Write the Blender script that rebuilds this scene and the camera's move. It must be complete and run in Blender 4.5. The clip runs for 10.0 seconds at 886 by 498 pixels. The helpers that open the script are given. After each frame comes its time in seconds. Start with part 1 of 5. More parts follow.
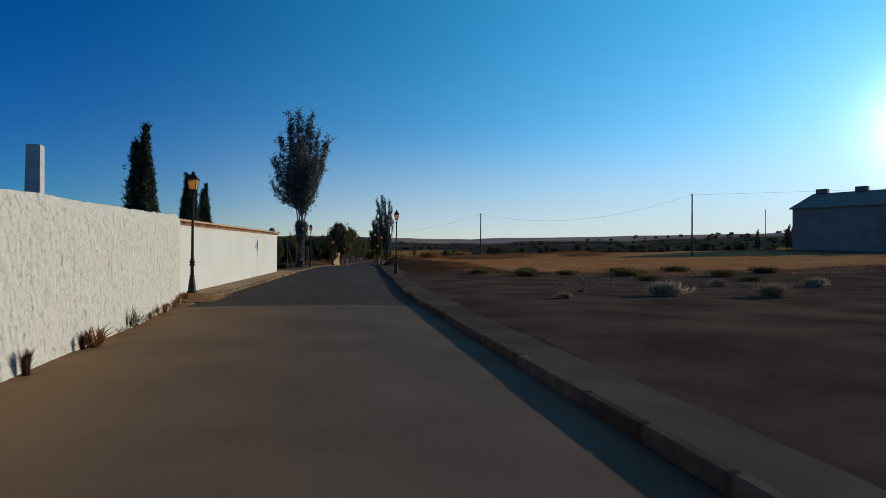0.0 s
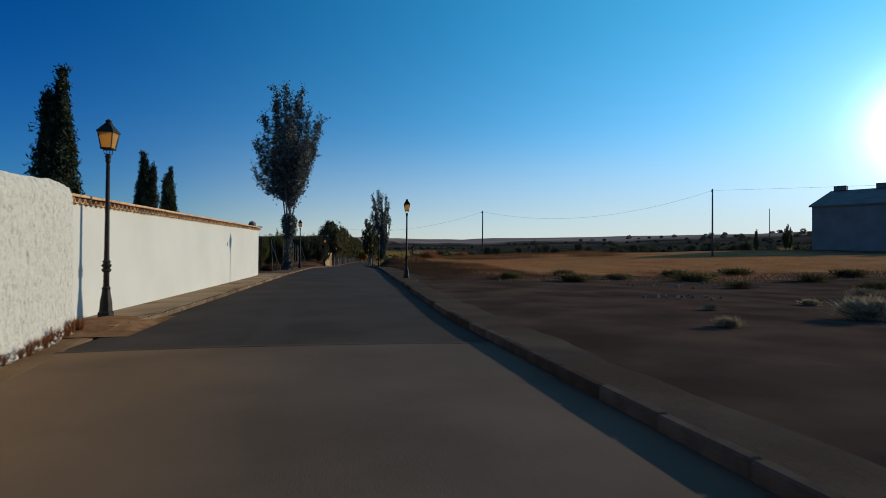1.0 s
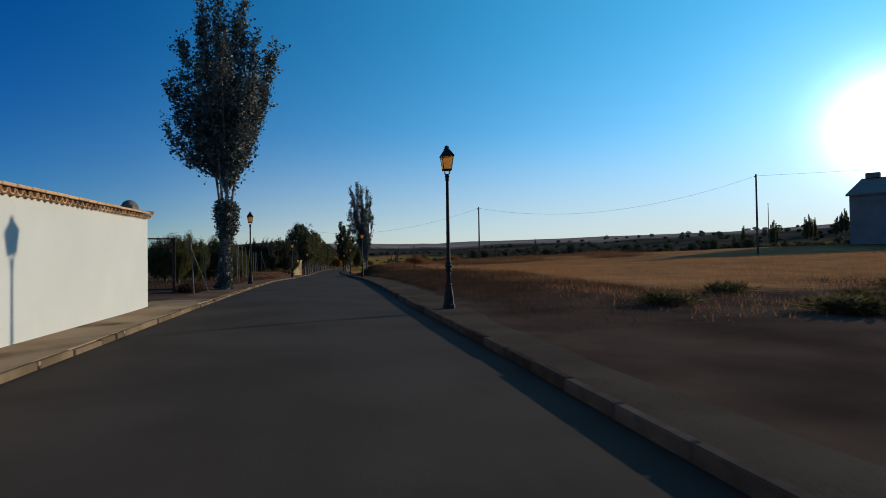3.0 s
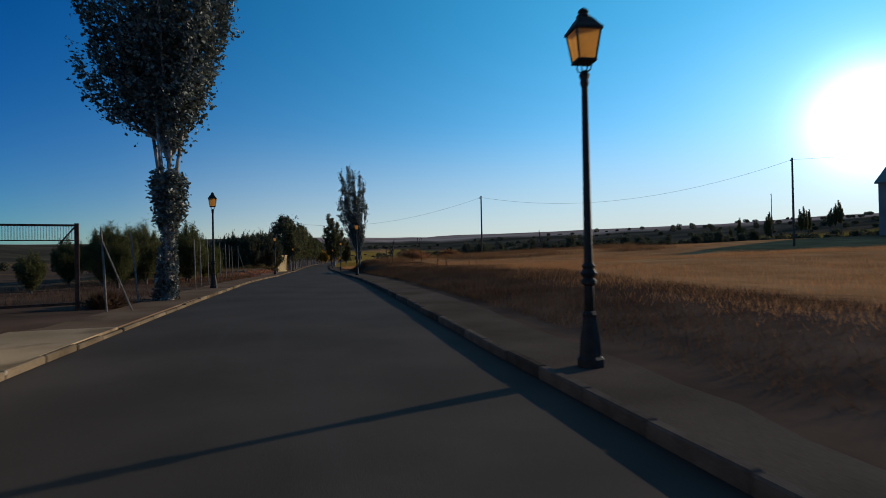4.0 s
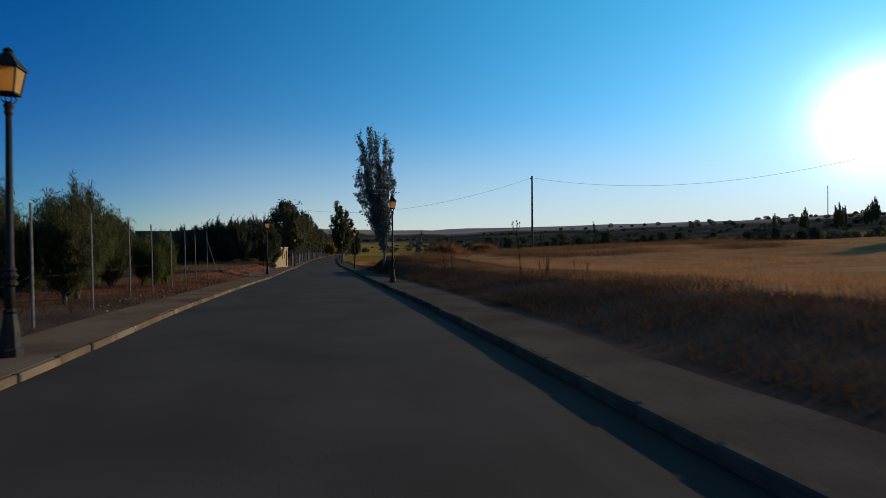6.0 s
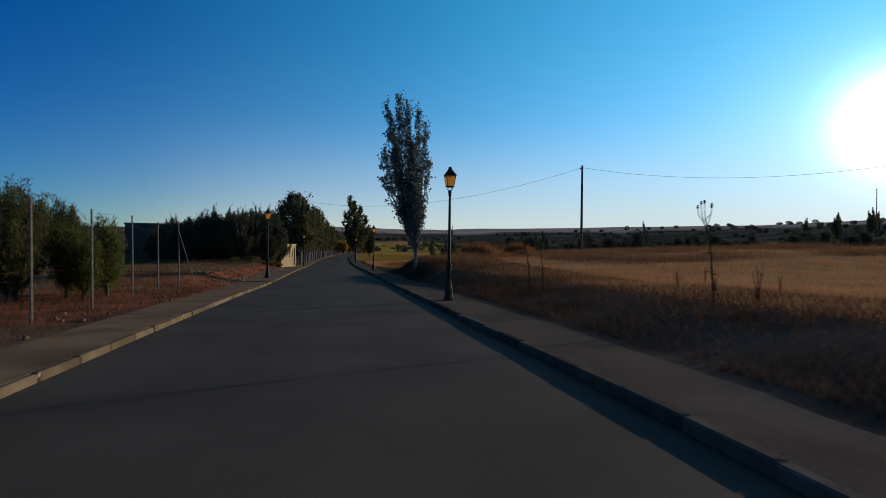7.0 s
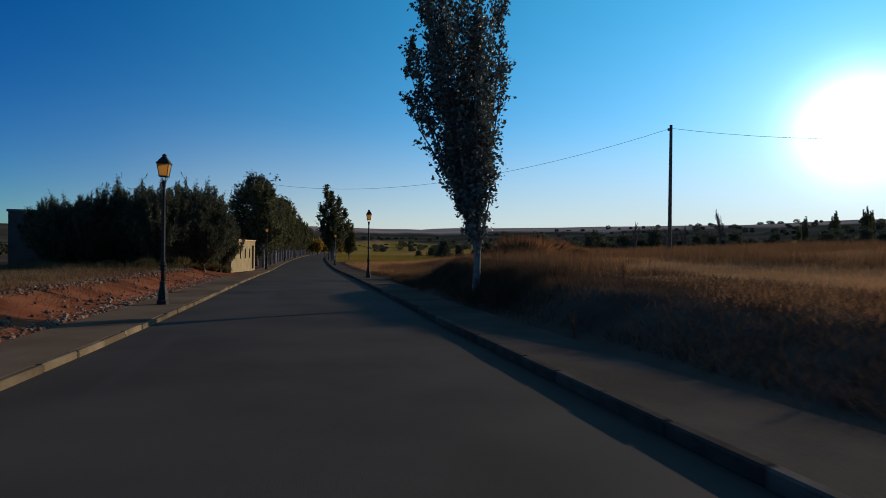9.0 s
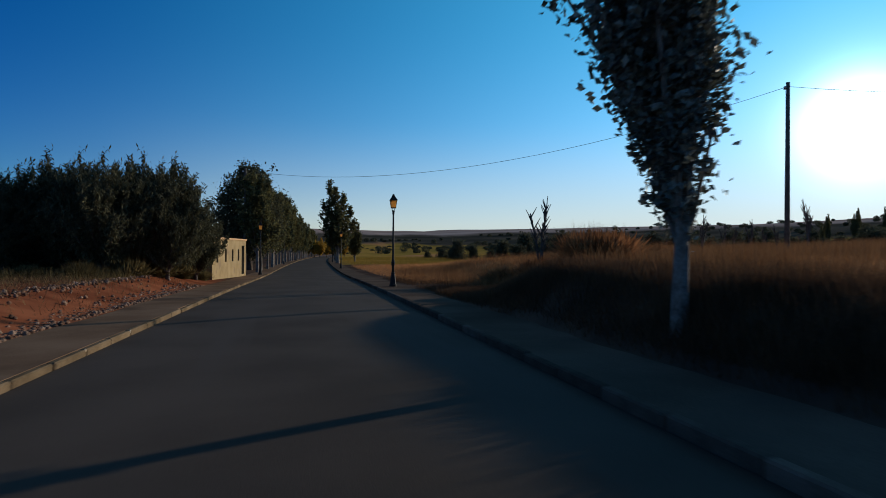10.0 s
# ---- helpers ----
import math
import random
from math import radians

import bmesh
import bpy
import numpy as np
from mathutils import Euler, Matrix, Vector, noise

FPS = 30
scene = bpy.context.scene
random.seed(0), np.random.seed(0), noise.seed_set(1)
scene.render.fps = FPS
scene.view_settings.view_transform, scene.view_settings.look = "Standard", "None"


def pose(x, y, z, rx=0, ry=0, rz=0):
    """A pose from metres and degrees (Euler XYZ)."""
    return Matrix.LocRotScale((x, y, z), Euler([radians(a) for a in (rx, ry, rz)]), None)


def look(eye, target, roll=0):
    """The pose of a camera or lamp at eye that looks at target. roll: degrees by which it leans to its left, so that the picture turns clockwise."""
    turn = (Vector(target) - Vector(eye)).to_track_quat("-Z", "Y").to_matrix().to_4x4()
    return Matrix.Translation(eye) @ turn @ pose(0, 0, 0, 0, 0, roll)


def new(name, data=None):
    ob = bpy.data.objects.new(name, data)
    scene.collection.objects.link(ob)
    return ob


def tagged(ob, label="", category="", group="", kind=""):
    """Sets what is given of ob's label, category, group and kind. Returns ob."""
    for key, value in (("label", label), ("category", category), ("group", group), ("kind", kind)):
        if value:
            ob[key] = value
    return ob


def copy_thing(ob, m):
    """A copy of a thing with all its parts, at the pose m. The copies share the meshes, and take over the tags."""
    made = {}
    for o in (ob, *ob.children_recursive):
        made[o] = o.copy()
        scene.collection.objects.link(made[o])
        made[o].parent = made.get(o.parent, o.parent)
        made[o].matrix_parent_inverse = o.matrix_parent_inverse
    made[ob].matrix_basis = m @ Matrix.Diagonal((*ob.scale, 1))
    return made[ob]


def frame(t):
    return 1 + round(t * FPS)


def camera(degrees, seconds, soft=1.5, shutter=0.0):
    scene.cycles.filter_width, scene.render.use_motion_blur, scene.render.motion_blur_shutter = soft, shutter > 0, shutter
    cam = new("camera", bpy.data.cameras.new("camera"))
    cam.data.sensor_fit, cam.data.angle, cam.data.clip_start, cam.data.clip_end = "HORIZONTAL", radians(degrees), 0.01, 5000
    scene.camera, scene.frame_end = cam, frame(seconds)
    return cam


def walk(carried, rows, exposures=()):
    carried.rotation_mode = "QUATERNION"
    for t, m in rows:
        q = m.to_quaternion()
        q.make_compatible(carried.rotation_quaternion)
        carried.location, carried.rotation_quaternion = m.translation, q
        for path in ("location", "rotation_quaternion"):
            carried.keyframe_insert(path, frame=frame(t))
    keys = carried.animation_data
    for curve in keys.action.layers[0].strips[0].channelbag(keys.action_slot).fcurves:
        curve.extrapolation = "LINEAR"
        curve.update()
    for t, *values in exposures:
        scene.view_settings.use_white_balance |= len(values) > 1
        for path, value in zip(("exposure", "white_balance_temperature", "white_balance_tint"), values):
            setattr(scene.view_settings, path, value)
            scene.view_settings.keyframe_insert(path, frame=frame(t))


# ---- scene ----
cam = camera(76.2, 10.0, soft=0.8, shutter=0.2)
PATH = [
    (0.0, 0.0, 0.0, 1.4, -10.63, 0.65, -0.43),
    (0.5, -0.17, 3.44, 1.38, -10.91, 0.65, -0.93),
    (1.0, -0.27, 6.96, 1.37, -11.59, 0.69, -0.44),
    (1.5, -0.21, 10.63, 1.37, -12.22, 0.65, -0.07),
    (2.0, -0.13, 14.29, 1.38, -12.92, 0.53, -0.08),
    (2.5, 0.0, 18.03, 1.39, -13.58, 1.34, 0.48),
    (4.0, 0.42, 29.4, 1.52, -15.57, 0.47, 1.11),
    (4.5, 0.64, 33.33, 1.57, -15.8, 0.37, 1.18),
    (5.0, 0.82, 37.4, 1.61, -15.69, 0.77, 1.53),
    (5.5, 0.94, 41.45, 1.65, -15.72, 0.03, 0.98),
    (7.0, 1.25, 55.03, 1.63, -14.08, -0.19, -0.69),
    (7.5, 1.44, 59.26, 1.59, -14.91, -0.28, 0.05),
    (8.0, 1.61, 63.52, 1.52, -15.76, -0.14, -0.67),
    (8.5, 1.87, 67.86, 1.44, -16.4, 0.01, -0.67),
    (9.0, 2.16, 72.26, 1.34, -16.69, -0.15, -0.71),
    (9.5, 2.37, 76.66, 1.24, -16.63, 0.04, -0.26),
    (10.0, 2.62, 81.21, 1.14, -16.54, 0.04, -0.35),
]
walk(cam, [(t, pose(x, y, z, 90 + pitch, roll, yaw)) for t, x, y, z, yaw, pitch, roll in PATH],
     exposures=[(0.0, 0.0), (10.0, 0.0)])

# ---- daylight: low sun ahead and to the right, clear sky ----
SUN_AZ, SUN_EL = 70.5, 13.2          # degrees from +y towards +x, and above the horizon
sun_dir = Vector((math.sin(radians(SUN_AZ)) * math.cos(radians(SUN_EL)),
                  math.cos(radians(SUN_AZ)) * math.cos(radians(SUN_EL)), math.sin(radians(SUN_EL))))
world = bpy.data.worlds.new("world")
scene.world = world
world.use_nodes = True
wn, wl = world.node_tree.nodes, world.node_tree.links
wn.clear()
sky = wn.new("ShaderNodeTexSky")
sky.sky_type, sky.sun_disc = "NISHITA", False
sky.sun_elevation, sky.sun_rotation = radians(SUN_EL), radians(SUN_AZ)
sky.air_density, sky.dust_density, sky.ozone_density, sky.altitude = 1.0, 0.08, 2.5, 600
# glare added to the sky off the sun's direction, whitest low over the barn
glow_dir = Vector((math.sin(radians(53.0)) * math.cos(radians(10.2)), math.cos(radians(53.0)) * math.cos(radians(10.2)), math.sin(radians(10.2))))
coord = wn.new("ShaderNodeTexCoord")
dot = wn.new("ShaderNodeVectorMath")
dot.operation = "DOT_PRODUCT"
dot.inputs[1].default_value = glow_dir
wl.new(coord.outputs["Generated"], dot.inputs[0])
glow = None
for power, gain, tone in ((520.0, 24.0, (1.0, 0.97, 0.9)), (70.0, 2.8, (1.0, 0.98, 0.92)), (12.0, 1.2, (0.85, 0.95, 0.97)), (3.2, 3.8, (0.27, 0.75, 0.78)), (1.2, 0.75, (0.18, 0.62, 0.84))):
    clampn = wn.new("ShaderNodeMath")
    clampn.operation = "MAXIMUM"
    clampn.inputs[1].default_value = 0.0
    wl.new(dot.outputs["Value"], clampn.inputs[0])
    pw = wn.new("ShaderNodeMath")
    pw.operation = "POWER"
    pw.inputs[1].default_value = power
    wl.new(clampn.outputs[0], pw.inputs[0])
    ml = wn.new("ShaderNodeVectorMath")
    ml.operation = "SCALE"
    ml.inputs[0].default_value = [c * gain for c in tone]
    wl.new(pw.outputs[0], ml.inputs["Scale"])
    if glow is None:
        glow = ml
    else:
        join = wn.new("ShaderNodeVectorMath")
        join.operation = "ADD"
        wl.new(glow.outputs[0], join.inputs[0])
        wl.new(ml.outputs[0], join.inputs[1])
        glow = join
sat = wn.new("ShaderNodeHueSaturation")
cool = wn.new("ShaderNodeVectorMath")
cool.operation = "MULTIPLY"
cool.inputs[1].default_value = (0.99, 0.925, 1.09)
wl.new(sky.outputs[0], cool.inputs[0])
wl.new(cool.outputs[0], sat.inputs["Color"])
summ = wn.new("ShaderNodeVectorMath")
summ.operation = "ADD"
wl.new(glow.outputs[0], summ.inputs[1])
# pale haze low over the horizon
sep = wn.new("ShaderNodeSeparateXYZ")
wl.new(coord.outputs["Generated"], sep.inputs[0])
deep = wn.new("ShaderNodeMapRange")
deep.inputs["From Min"].default_value, deep.inputs["From Max"].default_value = 0.48, 0.9
deep.inputs["To Min"].default_value, deep.inputs["To Max"].default_value = 1.38, 0.7
wl.new(sep.outputs["Z"], deep.inputs["Value"])
wl.new(deep.outputs[0], sat.inputs["Saturation"])
low = wn.new("ShaderNodeMapRange")
low.interpolation_type = "SMOOTHSTEP"
low.inputs["From Min"].default_value, low.inputs["From Max"].default_value = -0.02, 0.23
low.inputs["To Min"].default_value, low.inputs["To Max"].default_value = 0.8, 0.0
wl.new(sep.outputs["Z"], low.inputs["Value"])
hazy = wn.new("ShaderNodeMix")
hazy.data_type = "RGBA"
hazy.inputs["B"].default_value = (5.5, 5.75, 6.0, 1)
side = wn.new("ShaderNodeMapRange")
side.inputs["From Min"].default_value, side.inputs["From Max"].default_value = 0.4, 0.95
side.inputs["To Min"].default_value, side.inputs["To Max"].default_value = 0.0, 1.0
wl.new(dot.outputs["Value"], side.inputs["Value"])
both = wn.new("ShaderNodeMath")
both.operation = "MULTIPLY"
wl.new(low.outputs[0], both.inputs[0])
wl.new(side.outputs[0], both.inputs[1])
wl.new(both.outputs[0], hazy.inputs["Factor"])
away = wn.new("ShaderNodeMapRange")
away.interpolation_type = "SMOOTHSTEP"
away.inputs["From Min"].default_value, away.inputs["From Max"].default_value = 0.1, 0.62
wl.new(dot.outputs["Value"], away.inputs["Value"])
shade = wn.new("ShaderNodeMix")
shade.data_type = "RGBA"
shade.inputs["A"].default_value, shade.inputs["B"].default_value = (0.2, 0.66, 0.88, 1), (1, 1, 1, 1)
behind = wn.new("ShaderNodeMapRange")
behind.interpolation_type = "SMOOTHSTEP"
behind.inputs["From Min"].default_value, behind.inputs["From Max"].default_value = -0.5, 0.05
behind.inputs["To Min"].default_value, behind.inputs["To Max"].default_value = 0.85, 0.0
wl.new(dot.outputs["Value"], behind.inputs["Value"])
quarter = wn.new("ShaderNodeMath")
quarter.operation = "MAXIMUM"
wl.new(away.outputs[0], quarter.inputs[0])
wl.new(behind.outputs[0], quarter.inputs[1])
wl.new(quarter.outputs[0], shade.inputs["Factor"])
deepen = wn.new("ShaderNodeVectorMath")
deepen.operation = "MULTIPLY"
wl.new(summ.outputs[0], deepen.inputs[0])
wl.new(shade.outputs["Result"], deepen.inputs[1])
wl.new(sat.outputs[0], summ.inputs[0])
upper = wn.new("ShaderNodeMapRange")
upper.interpolation_type = "SMOOTHSTEP"
upper.inputs["From Min"].default_value, upper.inputs["From Max"].default_value = 0.1, 0.42
wl.new(sep.outputs["Z"], upper.inputs["Value"])
tint = wn.new("ShaderNodeMix")
tint.data_type = "RGBA"
tint.inputs["A"].default_value, tint.inputs["B"].default_value = (1, 1, 1, 1), (0.47, 0.92, 0.965, 1)
crown = wn.new("ShaderNodeMapRange")
crown.interpolation_type = "SMOOTHSTEP"
crown.inputs["From Min"].default_value, crown.inputs["From Max"].default_value = 0.5, 0.85
crown.inputs["To Min"].default_value, crown.inputs["To Max"].default_value = 1.0, 0.2
wl.new(sep.outputs["Z"], crown.inputs["Value"])
band = wn.new("ShaderNodeMath")
band.operation = "MULTIPLY"
wl.new(upper.outputs[0], band.inputs[0])
wl.new(crown.outputs[0], band.inputs[1])
wl.new(band.outputs[0], tint.inputs["Factor"])
purer = wn.new("ShaderNodeVectorMath")
purer.operation = "MULTIPLY"
wl.new(deepen.outputs[0], purer.inputs[0])
wl.new(tint.outputs["Result"], purer.inputs[1])
wl.new(purer.outputs[0], hazy.inputs["A"])
bgn = wn.new("ShaderNodeBackground")
bgn.inputs["Strength"].default_value = 0.1
wl.new(hazy.outputs["Result"], bgn.inputs["Color"])
wout = wn.new("ShaderNodeOutputWorld")
wl.new(bgn.outputs[0], wout.inputs["Surface"])

sun = new("sun", bpy.data.lights.new("sun", "SUN"))
sun.data.energy, sun.data.angle, sun.data.color = 3.05, radians(0.6), (1.0, 0.86, 0.66)
sun.matrix_world = look((0, 0, 60), (-sun_dir.x, -sun_dir.y, 60 - sun_dir.z))


# ---- materials ----
def material(name, colors, scale=6.0, rough=0.9, metal=0.0, bump=0.3, fine=40.0, spread=(0.35, 0.65),
             random_by=None, translucent=0.0, spec=0.3, bump_dist=0.01, stain=None, coords="Object", squash=None, dust=None, vary=(0.6, 1.35), stretch=None):
    """Two colours mixed by broad and fine noise, with bump; random_by: 'object' or 'island' varies the brightness."""
    m = bpy.data.materials.new(name)
    m.use_nodes = True
    n, l = m.node_tree.nodes, m.node_tree.links
    b = n["Principled BSDF"]
    tc = n.new("ShaderNodeTexCoord")
    big = n.new("ShaderNodeTexNoise")
    big.inputs["Scale"].default_value, big.inputs["Detail"].default_value = scale, 5
    small = n.new("ShaderNodeTexNoise")
    small.inputs["Scale"].default_value, small.inputs["Detail"].default_value = fine, 3
    if coords == "World":
        tc, coords = n.new("ShaderNodeNewGeometry"), "Position"
    if squash:
        sq = n.new("ShaderNodeMapping")
        sq.inputs["Scale"].default_value = squash
        l.new(tc.outputs[coords], sq.inputs["Vector"])
    for t in (big, small):
        l.new(sq.outputs[0] if squash else tc.outputs[coords], t.inputs["Vector"])
    mixf = n.new("ShaderNodeMath")
    mixf.operation = "MULTIPLY_ADD"
    l.new(small.outputs[0], mixf.inputs[0])
    mixf.inputs[1].default_value = 0.45
    sub = n.new("ShaderNodeMath")
    sub.operation = "MULTIPLY_ADD"
    l.new(big.outputs[0], sub.inputs[0])
    sub.inputs[1].default_value, sub.inputs[2].default_value = 0.9, -0.17
    l.new(sub.outputs[0], mixf.inputs[2])
    ramp = n.new("ShaderNodeValToRGB")
    ramp.color_ramp.elements[0].position, ramp.color_ramp.elements[1].position = spread
    ramp.color_ramp.elements[0].color, ramp.color_ramp.elements[1].color = (*colors[0], 1), (*colors[1], 1)
    l.new(mixf.outputs[0], ramp.inputs[0])
    col = ramp.outputs[0]
    if stain:
        st = n.new("ShaderNodeTexNoise")
        st.inputs["Scale"].default_value, st.inputs["Detail"].default_value = stain[1], 6
        if stretch:
            mp = n.new("ShaderNodeMapping")
            mp.inputs["Scale"].default_value = stretch
            l.new(tc.outputs[coords], mp.inputs["Vector"])
            l.new(mp.outputs[0], st.inputs["Vector"])
        else:
            l.new(tc.outputs[coords], st.inputs["Vector"])
        sr = n.new("ShaderNodeValToRGB")
        sr.color_ramp.elements[0].position, sr.color_ramp.elements[1].position = stain[2], stain[2] + 0.12
        l.new(st.outputs[0], sr.inputs[0])
        mx = n.new("ShaderNodeMix")
        mx.data_type = "RGBA"
        l.new(sr.outputs[0], mx.inputs["Factor"])
        l.new(col, mx.inputs["A"])
        mx.inputs["B"].default_value = (*stain[0], 1)
        col = mx.outputs["Result"]
    if dust:
        da = n.new("ShaderNodeAttribute")
        da.attribute_name = "dust"
        dm = n.new("ShaderNodeMath")
        dm.operation, dm.use_clamp = "MULTIPLY", True
        dn = n.new("ShaderNodeMapRange")
        dn.inputs["From Min"].default_value, dn.inputs["From Max"].default_value = 0.3, 0.7
        dn.inputs["To Min"].default_value, dn.inputs["To Max"].default_value = 0.6, 1.25
        l.new(big.outputs[0], dn.inputs["Value"])
        l.new(dn.outputs[0], dm.inputs[0])
        l.new(da.outputs["Fac"], dm.inputs[1])
        mx = n.new("ShaderNodeMix")
        mx.data_type = "RGBA"
        l.new(dm.outputs[0], mx.inputs["Factor"])
        l.new(col, mx.inputs["A"])
        mx.inputs["B"].default_value = (*dust, 1)
        col = mx.outputs["Result"]
    if random_by:
        src = n.new("ShaderNodeObjectInfo" if random_by == "object" else "ShaderNodeNewGeometry")
        hv = n.new("ShaderNodeHueSaturation")
        mr = n.new("ShaderNodeMapRange")
        mr.inputs["To Min"].default_value, mr.inputs["To Max"].default_value = vary
        l.new(src.outputs["Random" if random_by == "object" else "Random Per Island"], mr.inputs["Value"])
        l.new(mr.outputs[0], hv.inputs["Value"])
        l.new(col, hv.inputs["Color"])
        col = hv.outputs[0]
    l.new(col, b.inputs["Base Color"])
    b.inputs["Roughness"].default_value, b.inputs["Metallic"].default_value = rough, metal
    b.inputs["Specular IOR Level"].default_value = spec
    if bump:
        bm_ = n.new("ShaderNodeBump")
        bm_.inputs["Strength"].default_value, bm_.inputs["Distance"].default_value = bump, bump_dist
        l.new(mixf.outputs[0], bm_.inputs["Height"])
        l.new(bm_.outputs[0], b.inputs["Normal"])
    if translucent:
        tr = n.new("ShaderNodeBsdfTranslucent")
        l.new(col, tr.inputs["Color"])
        ms = n.new("ShaderNodeMixShader")
        ms.inputs[0].default_value = translucent
        l.new(b.outputs[0], ms.inputs[1])
        l.new(tr.outputs[0], ms.inputs[2])
        l.new(ms.outputs[0], n["Material Output"].inputs["Surface"])
    return m


M_ASPHALT = material("asphalt", ((0.06, 0.046, 0.036), (0.086, 0.066, 0.052)), 0.5, 0.92, bump=0.35, fine=90, spec=0.04, stain=((0.08, 0.064, 0.053), 0.75, 0.57), stretch=(1.0, 0.045, 1.0))
M_ASPHALT_OLD = material("worn_asphalt", ((0.107, 0.077, 0.056), (0.157, 0.113, 0.082)), 0.5, 0.92, bump=0.4, fine=80, spec=0.04, dust=(0.26, 0.15, 0.078))
M_PATCH = material("seam_grit", ((0.1, 0.075, 0.057), (0.145, 0.108, 0.082)), 1.5, 0.95, bump=0.3, fine=60, spec=0.0)
M_DIRT = material("dirt", ((0.2, 0.118, 0.062), (0.29, 0.175, 0.094)), 0.8, 0.95, bump=0.7, fine=30, bump_dist=0.03, spec=0.0)
M_DRIFT = material("red_dirt", ((0.19, 0.1, 0.05), (0.3, 0.165, 0.085)), 4.0, 0.95, bump=0.7, fine=30, bump_dist=0.02, spec=0.0)
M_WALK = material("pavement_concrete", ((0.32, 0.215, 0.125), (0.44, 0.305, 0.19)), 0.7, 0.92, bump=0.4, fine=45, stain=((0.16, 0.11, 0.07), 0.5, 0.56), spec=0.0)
M_WALK_FAR = material("brown_pavement", ((0.15, 0.092, 0.058), (0.215, 0.137, 0.088)), 0.7, 0.94, bump=0.4, fine=45, stain=((0.12, 0.075, 0.05), 0.5, 0.56), spec=0.0)
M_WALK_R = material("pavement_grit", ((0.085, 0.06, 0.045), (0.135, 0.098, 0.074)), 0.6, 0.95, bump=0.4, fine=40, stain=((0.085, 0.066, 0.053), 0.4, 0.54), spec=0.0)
M_KERB = material("kerb_concrete", ((0.13, 0.092, 0.057), (0.212, 0.151, 0.094)), 1.6, 0.9, bump=0.6, fine=30, spec=0.0, stain=((0.12, 0.085, 0.053), 0.45, 0.55), coords="World", random_by="object", vary=(0.75, 1.25))
# darker than kerb_concrete: the shade on its road face is in the colour
M_KERB_R = material("shaded_kerb", ((0.075, 0.056, 0.043), (0.13, 0.098, 0.076)), 3, 0.9, bump=0.4, fine=50, random_by="object", spec=0.0)
# dark strokes and low spots put the shade of nicks and pits into colour
M_OLD_WALL = material("old_whitewash", ((0.4, 0.395, 0.345), (0.61, 0.6, 0.53)), 15.0, 0.95, bump=1.0, fine=44, bump_dist=0.07, spread=(0.27, 0.42), stain=((0.27, 0.27, 0.25), 34.0, 0.565), squash=(1, 1, 0.4), stretch=(1, 1, 0.3))
M_NEW_WALL = material("white_render", ((0.55, 0.56, 0.515), (0.6, 0.612, 0.565)), 0.6, 0.9, bump=0.12, fine=70)
M_TILE = material("terracotta", ((0.42, 0.23, 0.115), (0.58, 0.36, 0.19)), 5, 0.85, bump=0.3, fine=60, random_by="object")
M_CAP = material("pale_clay", ((0.5, 0.3, 0.16), (0.64, 0.42, 0.24)), 5, 0.88, bump=0.3, fine=60, random_by="object", vary=(0.85, 1.15))
M_MORTAR = material("mortar", ((0.5, 0.4, 0.28), (0.62, 0.52, 0.38)), 6, 0.95, bump=0.3)
M_IRON = material("black_iron", ((0.016, 0.014, 0.012), (0.032, 0.027, 0.023)), 8, 0.62, 0.0, bump=0.15, fine=60, spec=0.2)
M_GALV = material("weathered_steel", ((0.11, 0.095, 0.08), (0.22, 0.195, 0.17)), 8, 0.75, 0.2, bump=0.2)
M_RUST = material("rusty_steel", ((0.05, 0.025, 0.015), (0.11, 0.05, 0.03)), 7, 0.8, 0.2, bump=0.3)
M_AMBER = material("amber_glass", ((0.66, 0.47, 0.2), (0.78, 0.58, 0.28)), 3, 0.35, bump=0.05, translucent=0.75)
M_BARK = material("pale_bark", ((0.09, 0.072, 0.058), (0.42, 0.37, 0.315)), 5, 0.95, bump=0.8, fine=25, bump_dist=0.02)
M_BARK_WHITE = material("limewashed_bark", ((0.11, 0.09, 0.074), (0.24, 0.205, 0.172)), 5, 0.95, bump=0.6, fine=25, bump_dist=0.02)
M_BARK_DARK = material("dark_bark", ((0.06, 0.045, 0.035), (0.13, 0.1, 0.08)), 5, 0.95, bump=0.8, fine=25, bump_dist=0.02)
M_LEAF = material("poplar_leaf", ((0.06, 0.068, 0.054), (0.14, 0.15, 0.125)), 3, 0.48, bump=0, random_by="island", translucent=0.16, spec=0.35, vary=(0.5, 1.9))
M_LEAF_AVENUE = material("avenue_leaf", ((0.075, 0.07, 0.03), (0.15, 0.138, 0.06)), 3, 0.75, bump=0, random_by="island", translucent=0.4, spec=0.1, vary=(0.6, 1.5))
M_LEAF_DARK = material("elm_leaf", ((0.054, 0.054, 0.03), (0.116, 0.11, 0.062)), 3, 0.75, bump=0, random_by="island", translucent=0.25, spec=0.1)
M_CYPRESS = material("cypress_leaf", ((0.02, 0.032, 0.014), (0.05, 0.065, 0.028)), 3, 0.7, bump=0, random_by="island", translucent=0.15)
M_PINE = material("pine_needles", ((0.068, 0.07, 0.025), (0.142, 0.134, 0.049)), 3, 0.75, bump=0, random_by="island", translucent=0.4, spec=0.1)
M_PINE_LIGHT = material("fresh_needles", ((0.085, 0.095, 0.022), (0.16, 0.16, 0.042)), 3, 0.75, bump=0, random_by="island", translucent=0.4, spec=0.1)
M_YELLOW = material("yellowing_leaf", ((0.36, 0.21, 0.025), (0.52, 0.31, 0.045)), 3, 0.6, bump=0, random_by="island", translucent=0.5)
